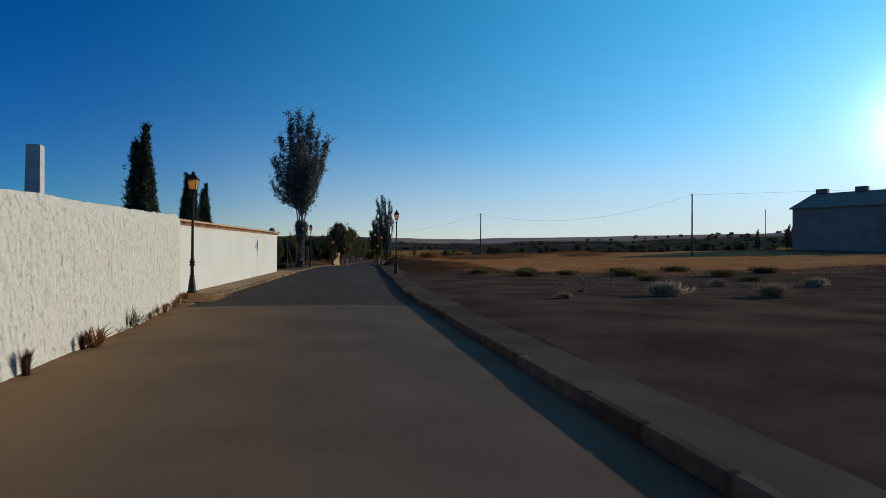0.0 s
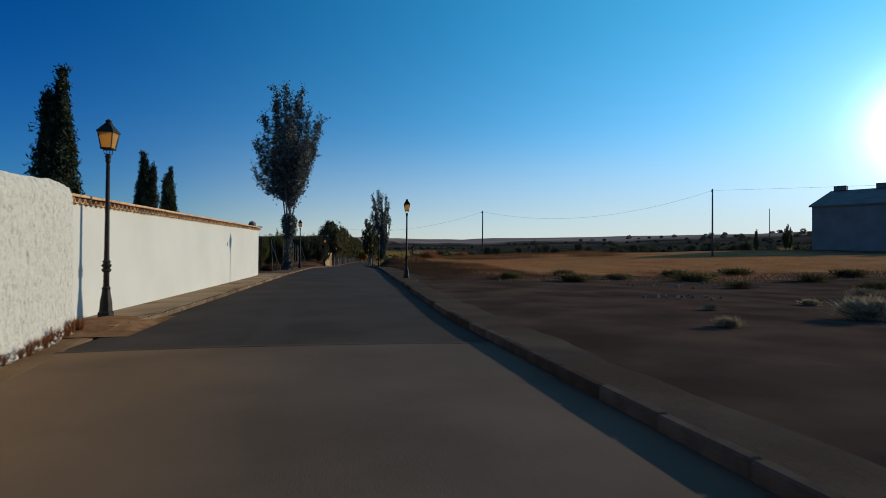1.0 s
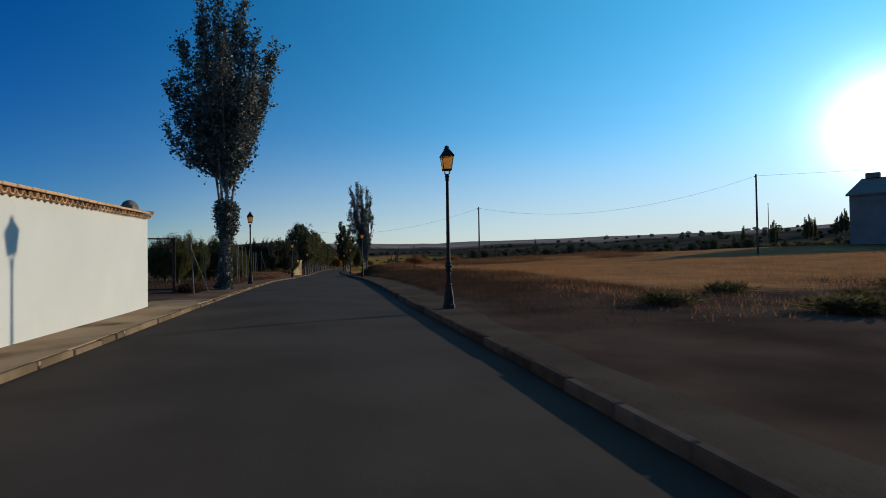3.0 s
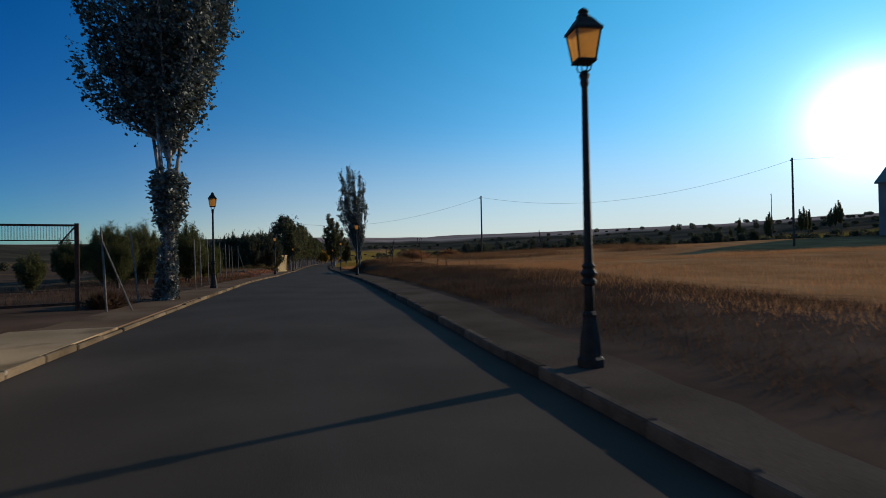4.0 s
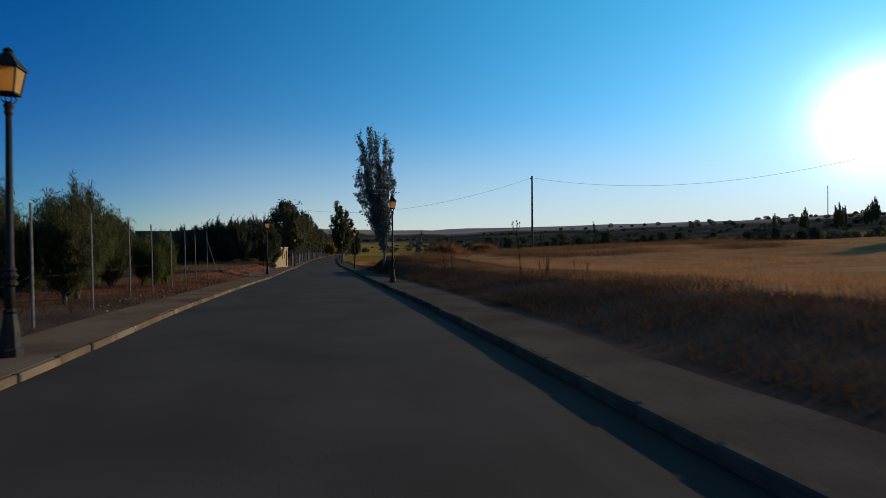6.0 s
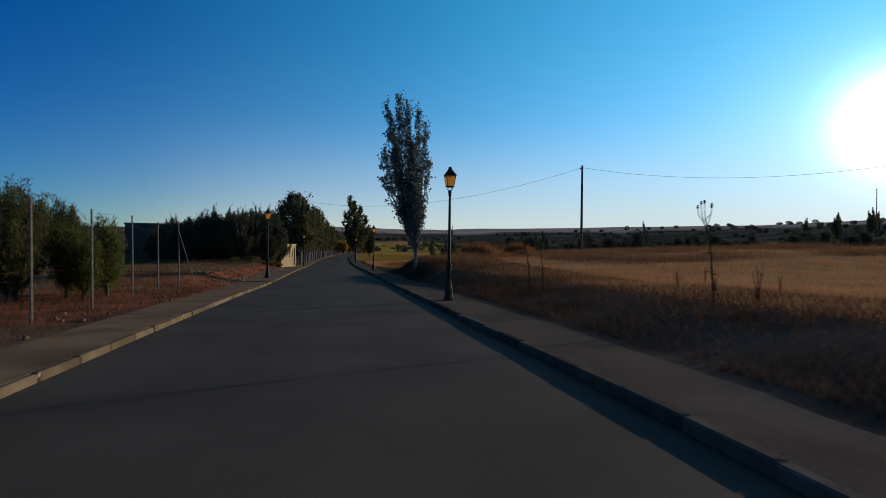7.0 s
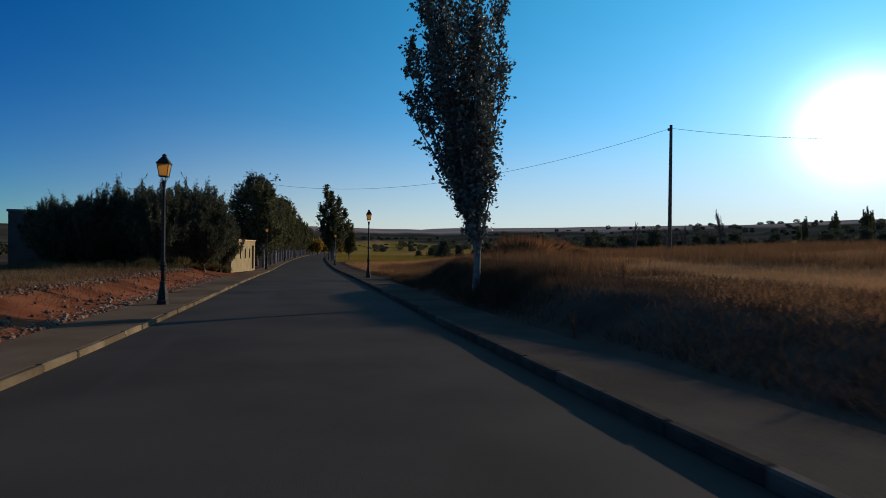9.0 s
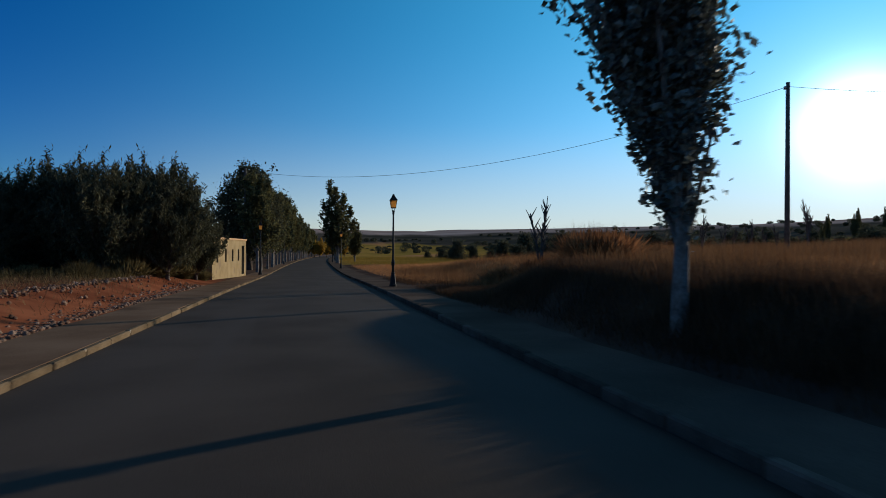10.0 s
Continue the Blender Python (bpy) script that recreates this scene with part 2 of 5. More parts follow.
M_CROP = material("yellow_crop", ((0.2, 0.135, 0.03), (0.32, 0.2, 0.045)), 1, 0.9, bump=0, random_by="island", translucent=0.35, spec=0.0, vary=(0.75, 1.2))
M_STUBBLE = material("cut_stubble", ((0.46, 0.2, 0.075), (0.64, 0.3, 0.12)), 1, 0.9, bump=0, random_by="island", translucent=0.35, spec=0.0, vary=(0.8, 1.2))
M_DRY = material("dry_grass", ((0.36, 0.165, 0.068), (0.52, 0.255, 0.11)), 1, 0.9, bump=0, random_by="island", translucent=0.35, spec=0.0, vary=(0.75, 1.2))
# brown made darker for the shade lying on the roadside bank
M_SCRUB = material("brown_scrub", ((0.075, 0.042, 0.025), (0.13, 0.073, 0.042)), 1, 0.95, bump=0, random_by="island", translucent=0.3, spec=0.0, vary=(0.75, 1.25))
M_TALL_DRY = material("tall_dry_grass", ((0.17, 0.082, 0.038), (0.27, 0.138, 0.064)), 1, 0.95, bump=0, random_by="island", translucent=0.3, spec=0.0, vary=(0.75, 1.25))
M_OLIVE = material("olive_weed", ((0.085, 0.068, 0.03), (0.18, 0.135, 0.06)), 1, 0.95, bump=0, random_by="island", translucent=0.35, spec=0.0)
M_WEED = material("grey_weed", ((0.26, 0.195, 0.12), (0.42, 0.335, 0.225)), 1, 0.9, bump=0, random_by="island", translucent=0.3, spec=0.0)
M_RED_BUSH = material("rusty_bush", ((0.2, 0.085, 0.035), (0.36, 0.16, 0.07)), 1, 0.9, bump=0, random_by="island", translucent=0.3, spec=0.0)
M_FOOT = material("foot_weed", ((0.16, 0.062, 0.028), (0.4, 0.17, 0.075)), 1, 0.9, bump=0, random_by="island", translucent=0.3, spec=0.0)
M_WASTE = material("waste_straw", ((0.17, 0.105, 0.05), (0.3, 0.2, 0.1)), 1, 0.9, bump=0, random_by="island", translucent=0.3, spec=0.0)
M_STONE = material("field_stone", ((0.19, 0.115, 0.078), (0.38, 0.27, 0.2)), 6, 0.9, bump=0.5, random_by="object", spec=0.0)
M_PEBBLE = material("pebble_stone", ((0.13, 0.068, 0.043), (0.26, 0.155, 0.105)), 6, 0.9, bump=0, random_by="island", spec=0.0)
M_WOOD_POLE = material("weathered_pole", ((0.07, 0.055, 0.045), (0.14, 0.115, 0.095)), 4, 0.9, bump=0.4)
M_BARN = material("barn_cladding", ((0.16, 0.146, 0.132), (0.225, 0.205, 0.19)), 0.4, 0.8, bump=0.2)
M_BARN_ROOF = material("barn_roof", ((0.12, 0.11, 0.1), (0.18, 0.165, 0.15)), 0.5, 0.9, bump=0.2)
M_SHED = material("shed_render", ((0.07, 0.058, 0.047), (0.11, 0.09, 0.072)), 0.8, 0.9, bump=0.2, spec=0.0)
M_HOUSE = material("ochre_plaster", ((0.26, 0.18, 0.08), (0.37, 0.265, 0.13)), 1.2, 0.92, bump=0.4, stain=((0.24, 0.165, 0.09), 0.9, 0.58))
# near-black tone standing for the unlit inside of openings
M_DARK = material("dark_opening", ((0.012, 0.011, 0.01), (0.02, 0.018, 0.016)), 2, 0.9, bump=0)
M_GREY_STONE = material("pillar_stone", ((0.42, 0.4, 0.37), (0.56, 0.53, 0.49)), 3, 0.85, bump=0.3)


def ground_material():
    """Bare earth, straw, green and red-earth areas blended by the sheet's own masks."""
    m = bpy.data.materials.new("ground_cover")
    m.use_nodes = True
    n, l = m.node_tree.nodes, m.node_tree.links
    b = n["Principled BSDF"]
    tc = n.new("ShaderNodeTexCoord")

    def noise_ramp(scale, c0, c1, detail=6, squeeze=None, lo=0.35, hi=0.65):
        t = n.new("ShaderNodeTexNoise")
        t.inputs["Scale"].default_value, t.inputs["Detail"].default_value = scale, detail
        if squeeze:
            turn = n.new("ShaderNodeMapping")
            turn.inputs["Rotation"].default_value = (0, 0, radians(32))
            turn.inputs["Scale"].default_value = (1, 1, 1)
            flat = n.new("ShaderNodeVectorMath")
            flat.operation = "MULTIPLY"
            flat.inputs[1].default_value = squeeze
            l.new(tc.outputs["Object"], turn.inputs["Vector"])
            l.new(turn.outputs[0], flat.inputs[0])
            l.new(flat.outputs[0], t.inputs["Vector"])
        else:
            l.new(tc.outputs["Object"], t.inputs["Vector"])
        r = n.new("ShaderNodeValToRGB")
        r.color_ramp.elements[0].position, r.color_ramp.elements[1].position = lo, hi
        r.color_ramp.elements[0].color, r.color_ramp.elements[1].color = (*c0, 1), (*c1, 1)
        l.new(t.outputs[0], r.inputs[0])
        return r.outputs[0], t.outputs[0]

    earth, h1 = noise_ramp(0.5, (0.068, 0.044, 0.033), (0.13, 0.082, 0.058))
    layers = [("straw", noise_ramp(0.35, (0.35, 0.16, 0.066), (0.5, 0.245, 0.105))[0]),
              ("green", noise_ramp(0.06, (0.26, 0.165, 0.035), (0.4, 0.225, 0.05))[0]),
              ("red", noise_ramp(0.9, (0.165, 0.05, 0.025), (0.3, 0.1, 0.048))[0]),
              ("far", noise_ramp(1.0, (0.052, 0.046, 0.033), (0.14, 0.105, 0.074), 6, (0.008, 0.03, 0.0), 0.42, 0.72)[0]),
              # pale pinkish ridge tone: distance haze put into the ground colour
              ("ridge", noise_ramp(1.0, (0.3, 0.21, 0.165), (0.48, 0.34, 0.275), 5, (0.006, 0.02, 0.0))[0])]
    col = earth
    fine = n.new("ShaderNodeTexNoise")
    fine.inputs["Scale"].default_value, fine.inputs["Detail"].default_value = 1.7, 8
    l.new(tc.outputs["Object"], fine.inputs["Vector"])
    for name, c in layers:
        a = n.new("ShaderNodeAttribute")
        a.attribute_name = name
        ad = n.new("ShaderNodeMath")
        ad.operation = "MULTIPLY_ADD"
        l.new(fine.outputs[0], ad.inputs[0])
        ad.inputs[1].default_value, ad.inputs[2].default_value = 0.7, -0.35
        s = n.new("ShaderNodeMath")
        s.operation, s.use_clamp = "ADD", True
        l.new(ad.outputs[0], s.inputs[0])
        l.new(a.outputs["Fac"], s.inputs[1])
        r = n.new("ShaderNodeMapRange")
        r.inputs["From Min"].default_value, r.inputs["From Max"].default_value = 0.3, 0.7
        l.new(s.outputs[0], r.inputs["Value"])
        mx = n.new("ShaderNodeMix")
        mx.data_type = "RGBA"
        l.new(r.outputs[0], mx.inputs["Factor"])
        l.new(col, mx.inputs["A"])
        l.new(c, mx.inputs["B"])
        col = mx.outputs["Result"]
    l.new(col, b.inputs["Base Color"])
    b.inputs["Roughness"].default_value, b.inputs["Specular IOR Level"].default_value = 0.97, 0.0
    bp = n.new("ShaderNodeBump")
    bp.inputs["Strength"].default_value, bp.inputs["Distance"].default_value = 0.3, 0.04
    l.new(fine.outputs[0], bp.inputs["Height"])
    l.new(bp.outputs[0], b.inputs["Normal"])
    return m


M_GROUND = ground_material()


# ---- building helpers ----
def mesh_object(name, bm, mat, smooth=False):
    me = bpy.data.meshes.new(name)
    bm.normal_update()
    bm.to_mesh(me)
    bm.free()
    me.materials.append(mat)
    if smooth:
        me.shade_smooth()
    return new(name, me)


def part(name, bm, mat, parent, label="", smooth=False):
    ob = mesh_object(name, bm, mat, smooth)
    ob.parent = parent
    if label:
        tagged(ob, label)
    return ob


def pydata(name, verts, faces, mat, parent=None, smooth=False):
    me = bpy.data.meshes.new(name)
    me.from_pydata([tuple(v) for v in verts], [], [tuple(f) for f in faces])
    me.materials.append(mat)
    if smooth:
        me.shade_smooth()
    ob = new(name, me)
    if parent:
        ob.parent = parent
    return ob


def thing(name, x, y, z, label, category, group="", kind="", rz=0.0):
    ob = new(name)
    ob.matrix_basis = pose(x, y, z, 0, 0, rz)
    return tagged(ob, label, category, group, kind)


def box(bm, cx, cy, cz, sx, sy, sz, rz=0.0, bevel=0.0):
    got = bmesh.ops.create_cube(bm, size=1.0, matrix=pose(cx, cy, cz, 0, 0, rz) @ Matrix.Diagonal((sx, sy, sz, 1)))
    if bevel:
        edges = list({e for v in got["verts"] for e in v.link_edges})
        bmesh.ops.bevel(bm, geom=edges, offset=bevel, segments=1, affect="EDGES")
    return bm


def lathe(bm, profile, sides=12, twist=0.0, square=False):
    """Rings of (radius, z), closed at both ends."""
    rings = []
    for r, z in profile:
        rings.append([bm.verts.new((r * math.cos(twist + 2 * math.pi * i / sides), r * math.sin(twist + 2 * math.pi * i / sides), z))
                      for i in range(sides)])
    for a, b in zip(rings, rings[1:]):
        for i in range(sides):
            bm.faces.new((a[i], a[(i + 1) % sides], b[(i + 1) % sides], b[i]))
    bm.faces.new(list(reversed(rings[0])))
    bm.faces.new(rings[-1])
    return bm


def tube(bm, points, radii, sides=6):
    """A tapered tube along points."""
    points = [Vector(p) for p in points]
    rings = []
    for i, p in enumerate(points):
        d = (points[min(i + 1, len(points) - 1)] - points[max(i - 1, 0)])
        if d.length < 1e-6:
            d = Vector((0, 0, 1))
        q = d.to_track_quat("Z", "Y")
        rings.append([bm.verts.new(p + q @ Vector((radii[i] * math.cos(2 * math.pi * k / sides), radii[i] * math.sin(2 * math.pi * k / sides), 0)))
                      for k in range(sides)])
    for a, b in zip(rings, rings[1:]):
        for k in range(sides):
            bm.faces.new((a[k], a[(k + 1) % sides], b[(k + 1) % sides], b[k]))
    bm.faces.new(list(reversed(rings[0])))
    bm.faces.new(rings[-1])
    return bm


# ---- plan: the road runs straight, a little to the right of +y ----
SLOPE, HALF = 0.0535, 2.875
ROAD_TURN = -math.degrees(math.atan(SLOPE))
ZY = [-60, 0, 20, 30, 41, 55, 63, 72, 81, 105, 125, 160, 250, 400]
ZZ = [0, 0.02, 0.07, 0.15, 0.25, 0.25, 0.15, 0, -0.2, -0.5, -0.9, -1.1, -1.6, -2.0]


def zr(y):
    """Height of the road's crown, softened between its levels."""
    return sum(float(np.interp(y + d, ZY, ZZ)) for d in (-6, -3, 0, 3, 6)) / 5


def cx(y):
    return -1.775 + SLOPE * y + 0.00022 * max(0.0, y - 120.0) ** 2


def at(w, y):
    return cx(y) + w


def right_w(y):
    """Offset of the field-side kerb: the older stretch of road is wider."""
    return float(np.interp(y, [-40, 13, 19, 30, 36, 60, 66, 300], [6.2, 3.36, 3.03, 3.0, 2.88, 2.86, 2.8, 2.8]))


def ramp01(a, b, v):
    t = min(1.0, max(0.0, (v - a) / (b - a)))
    return t * t * (3 - 2 * t)


def left_w(y):
    """Offset of the kerb along the fence."""
    return -HALF - 0.13 * ramp01(54, 62, y) * (1 - ramp01(74, 84, y))


def hill(x, y):
    """Height of the open ground."""
    w = x - cx(y)
    z = zr(y)
    n1 = noise.noise(Vector((x * 0.05, y * 0.05, 3.0)))
    n2 = noise.noise(Vector((x * 0.35, y * 0.35, 7.0)))
    if w > 0:
        late, near = ramp01(94, 108, y), ramp01(74, 84, y) * (1 - ramp01(92, 99, y))
        bank = (0.5 * ramp01(38, 62, y) + 0.4 * ramp01(82, 98, y)) * (1 - 0.85 * ramp01(125, 150, y))
        z += 0.04 + 0.04 * ramp01(4.3, 5.5, w) + bank * ramp01(4.3 + 4.6 * late, 8.0 + 7.0 * late - 2.2 * near, w) + 0.2 * near * ramp01(4.15, 5.1, w) + 1.9 * ramp01(15, 130, w) * ramp01(-20, 30, y) + 0.5 * ramp01(12, 60, w) + 0.62 * ramp01(9, 32, w) * ramp01(70, 92, y) * (1 - ramp01(120, 150, y))
    else:
        red = ramp01(76, 86, y) * (1 - ramp01(108, 114, y))
        z += 0.045 + 0.05 * ramp01(-4.3, -5.5, w) + red * 0.42 * ramp01(-4.5, -6.1, w) - 0.25 * ramp01(-8, -30, w)
    r = math.hypot(x, y - 40)
    r_far = max(0.0, r - 190 * (1 - ramp01(20, 330, abs(w))) * ramp01(0, 60, y))
    z += (32 + 1.5 * ramp01(35, 50, math.degrees(math.atan2(x, y + 1e-6)))) * (1 - 0.22 * ramp01(-2, -14, math.degrees(math.atan2(x, y + 1e-6)))) * ramp01(130, 760, r_far) * (0.93 + 0.07 * math.sin(math.atan2(x, y) * 7.0 + 1.0)) * (1 - 0.3 * ramp01(800, 1500, r))
    away = ramp01(4.2, 9.0, abs(w))
    return z + away * (0.18 * n1 + 0.06 * n2) + 1.2 * n1 * ramp01(200, 500, r)


def make_ground():
    near = list(np.arange(-40, 60.1, 1.0))
    ws = sorted(set([round(float(v), 3) for v in near] + [-4.3, -3.6, -3.85, 4.35, 3.6, 3.85, 4.6, 4.8, 5.2, 5.4, 5.7, 6.3, 7.4]
                    + [float(s * v) for s in (-1, 1) for v in (64, 70, 78, 88, 100, 115, 132, 150, 175, 205, 240, 280, 330, 390, 460, 540, 630, 740, 860, 1000, 1200, 1500, 2000)]
                    + [-45, -50, -56]))
    ys = [-2000, -1400, -900, -600, -400, -260, -180, -120, -80, -60, -45, -35] + list(np.arange(-30, 130, 1.5)) \
        + list(np.arange(130, 260, 5.0)) + [275, 290, 310, 330, 360, 400, 450, 510, 580, 660, 740, 820, 900, 1000, 1200, 1500, 2000]
    verts, masks = [], {"straw": [], "green": [], "red": [], "far": [], "ridge": []}
    for y in ys:
        yc = min(max(y, -60), 420)
        for w in ws:
            x = w + cx(yc)
            z = hill(x, y)
            if (-4.75 if 17 < y < 41 else -3.7) < w < (3.3 if y > 22 else right_w(y) + 0.35) and -40 < y < 430:
                z = zr(y) - 0.3
            verts.append((x, y, z))
            r = math.hypot(x, y - 40)
            patch = noise.noise(Vector((x * 0.03, y * 0.03, 11.0))) + 0.45 * noise.noise(Vector((x * 0.14, y * 0.14, 5.0)))
            straw = ramp01(28, 42, y - 0.12 * w + 9 * patch) * ramp01(7.2, 9.6, w + 2.0 * patch) * (1 - 0.75 * ramp01(45, 90, w)) if w > 0 else 0.15 + 0.3 * patch
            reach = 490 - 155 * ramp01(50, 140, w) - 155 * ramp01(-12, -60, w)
            masks["straw"].append(straw)
            masks["green"].append(ramp01(140, 160, y + 25 * patch) * (1 - ramp01(reach - 10, reach + 70, r)) * (0.8 + 0.8 * patch) if w > 0
                                  else ramp01(-25, -60, w) * (0.2 + patch) * ramp01(150, 190, y))
            masks["red"].append(0.0 if w > 0 else ramp01(-3.9, -4.6, w) * (1 - ramp01(-8.5, -11.5, w)) * ramp01(58, 74, y) * (1 - ramp01(112, 120, y)) * 0.9)
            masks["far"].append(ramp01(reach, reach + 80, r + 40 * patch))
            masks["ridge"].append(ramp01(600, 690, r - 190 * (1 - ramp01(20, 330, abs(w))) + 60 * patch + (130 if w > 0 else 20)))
    k = len(ws)
    faces = [(j * k + i, j * k + i + 1, (j + 1) * k + i + 1, (j + 1) * k + i) for j in range(len(ys) - 1) for i in range(k - 1)]
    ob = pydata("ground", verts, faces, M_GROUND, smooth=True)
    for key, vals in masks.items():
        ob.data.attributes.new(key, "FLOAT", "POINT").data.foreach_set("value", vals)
    tagged(ob, "dry open farmland with bare earth, straw stubble and low distant hills", "ground", kind="structure")


make_ground()


def strip(name, mat, y0, y1, w0, w1, dz, label, category, step=1.0, cols=6, thick=0.25, edge=0.0, camber=0.0, tilt=0.0, feather=0.0):
    """A slab that follows the road between two offsets; w0 and w1 may be functions of y."""
    f0 = w0 if callable(w0) else (lambda y: w0)
    f1 = w1 if callable(w1) else (lambda y: w1)
    verts, faces = [], []
    count = max(2, int((y1 - y0) / step) + 1)
    for j in range(count):
        y = y0 + (y1 - y0) * j / (count - 1)
        for i in range(cols + 1):
            w = f0(y) + (f1(y) - f0(y)) * i / cols
            z = zr(y) + dz - camber * (w / HALF) ** 2 - tilt * (1 - i / cols) * (1 - ramp01(36.5, 41.0, y)) - (feather if i == cols or (feather and i == 0) else 0.0) + edge * noise.noise(Vector((w * 1.3, y * 0.6, 2.0)))
            verts.append((at(w, y), y, z))
        verts.append((at(f1(y), y), y, zr(y) + dz - thick))
        verts.append((at(f0(y), y), y, zr(y) + dz - thick))
    k = cols + 3
    for j in range(count - 1):
        for i in range(k):
            faces.append((j * k + i, j * k + (i + 1) % k, (j + 1) * k + (i + 1) % k, (j + 1) * k + i))
    faces.append(tuple(reversed(range(k))))
    faces.append(tuple((count - 1) * k + i for i in range(k)))
    ob = pydata(name, verts, faces, mat)
    return tagged(ob, label, category, kind="structure")


strip("road", M_ASPHALT, 15.4, 330, left_w, right_w, 0.0, "dark grey asphalt road surface, dry and plain", "road", 1.5, 8, camber=0.03)
road_old = strip("road_old", M_ASPHALT_OLD, -40, 15.4, -HALF - 0.6, right_w, 0.004, "worn brownish older asphalt road surface", "road", 0.5, 26, camber=0.03)
dusty = []
for v in road_old.data.vertices:
    gap = v.co.x + 3.25 + 0.055 * v.co.y
    dusty.append(1.0 - ramp01(0.3, 4.4, gap + 0.5 * noise.noise(Vector((v.co.x * 0.8, v.co.y * 0.5, 1)))))
road_old.data.attributes.new("dust", "FLOAT", "POINT").data.foreach_set("value", dusty)
strip("road_seam", M_PATCH, 15.34, 15.46, -2.86, 3.2, 0.009, "pale gritty joint across the asphalt", "road", 0.1, 12, 0.05, 0.004, camber=0.03)


def old_wall_x(y):
    return float(np.interp(y, [-30, 4, 9, 11.5, 15, 16, 17.6, 18.4], [-2.5, -3.42, -3.62, -3.78, -4.1, -4.23, -4.5, -4.83]))


strip("shoulder", M_DIRT, -30, 18.2, lambda y: max(old_wall_x(y) - 0.3 - cx(y), -3.9),
      lambda y: min(old_wall_x(y) - cx(y) + 0.45 + 0.2 * noise.noise(Vector((0.3, y * 0.9, 0))), -1.2), 0.0055,
      "brown dirt shoulder along the old wall", "ground", 0.4, 8, 0.2, 0.0, camber=0.03, feather=0.012)
strip("pavement_left", M_WALK, 17.6, 41.0, -4.7, -HALF - 0.11, 0.0605, "sandy concrete pavement along the white wall", "pavement", 1.0, 5, tilt=0.06)
strip("gateway_apron", M_WALK_FAR, 40.6, 44.6, -10.5, -4.32, 0.061, "darker brown concrete apron in front of the gate", "pavement", 0.5, 6, 0.2, 0.02, feather=0.03)
strip("pavement_left_far", M_WALK_FAR, 41.0, 300, lambda y: -4.3 + 0.12 * noise.noise(Vector((1, y * 0.3, 0))), lambda y: left_w(y) - 0.11, 0.06, "darker brown concrete pavement beside the fence", "pavement", 1.0, 5)
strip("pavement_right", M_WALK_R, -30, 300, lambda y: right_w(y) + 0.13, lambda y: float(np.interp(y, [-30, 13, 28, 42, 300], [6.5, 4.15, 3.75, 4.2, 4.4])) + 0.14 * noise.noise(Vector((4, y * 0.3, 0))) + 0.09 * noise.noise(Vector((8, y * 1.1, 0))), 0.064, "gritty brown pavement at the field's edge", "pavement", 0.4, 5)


KERB_TOP = 0.092


def kerb_top(side, y):
    """Kerb height over the road; worn low on the left and dropped at the gateway."""
    if side > 0:
        return KERB_TOP
    return 0.062 - 0.03 * ramp01(38.5, 40.5, y) * (1 - ramp01(45.0, 47.0, y))


def edge_x(side, y):
    return at(right_w(y) + 0.07 if side > 0 else left_w(y) - 0.07, y)


def make_kerb(name, side, y_first, count, mat, label):
    root = tagged(new(name), label, "kerb", kind="structure")
    bm = box(bmesh.new(), 0, 0, 0, 0.1 if side < 0 else 0.12, 0.975 if side < 0 else 0.992, 0.30, bevel=0.018)
    me = bpy.data.meshes.new("kerb_stone")
    bm.to_mesh(me)
    bm.free()
    me.materials.append(mat)
    rng = random.Random(5 + side)
    length = 1.0
    rest_v, rest_f = [], []
    for i in range(count):
        y = y_first + length * (i + 0.5)
        w = (right_w(y) + 0.07 if side > 0 else left_w(y) - 0.065) + rng.uniform(-0.012, 0.012)
        z = zr(y) + kerb_top(side, y) - 0.15 + (rng.uniform(-0.004, 0.004) if rng.random() < 0.8 else rng.uniform(-0.018, 0.0))
        ob = new("kerb_stone", me)
        ob.parent = root
        pitch = math.degrees(math.atan((zr(y + 0.5) - zr(y - 0.5))))
        ob.matrix_basis = pose(at(w, y), y, z, pitch + rng.uniform(-0.25, 0.25), rng.uniform(-1.5, 1.5), -math.degrees(math.atan((edge_x(side, y + 0.5) - edge_x(side, y - 0.5)))) + rng.uniform(-0.35, 0.35))
    if side < 0:
        lump = bpy.data.meshes.new("mortar_lump")
        bm = bmesh.new()
        bmesh.ops.create_icosphere(bm, subdivisions=1, radius=1.0)
        bm.to_mesh(lump)
        bm.free()
        lump.materials.append(M_MORTAR)
        for y in (19, 20, 21, 22, 23, 25, 28, 29, 30, 33, 37, 52, 57, 62, 68, 73, 79, 83, 90, 92):
            ob = new("mortar_lump", lump)
            ob.parent = root
            ob.matrix_basis = pose(edge_x(side, y) + 0.045, y_first + round(y - y_first), zr(y) + 0.035, 20 * math.sin(y), 0, 10) @ Matrix.Diagonal((0.016, 0.02, 0.035, 1))
    y0 = y_first + count
    for i in range(int(300 - y0)):
        y = y0 + i
        for k, (dw, dz) in enumerate(((-0.07, -0.2), (0.07, -0.2), (0.07, kerb_top(side, y)), (-0.07, kerb_top(side, y)))):
            for yy in (y, y + 0.97):
                rest_v.append((edge_x(side, yy) + dw, yy, zr(yy) + dz))
        b = i * 8
        rest_f += [(b, b + 2, b + 3, b + 1), (b + 2, b + 4, b + 5, b + 3), (b + 4, b + 6, b + 7, b + 5), (b + 6, b, b + 1, b + 7), (b, b + 6, b + 4, b + 2), (b + 1, b + 3, b + 5, b + 7)]
    tagged(pydata("kerb_rest", rest_v, rest_f, mat, root), kind="stuff")


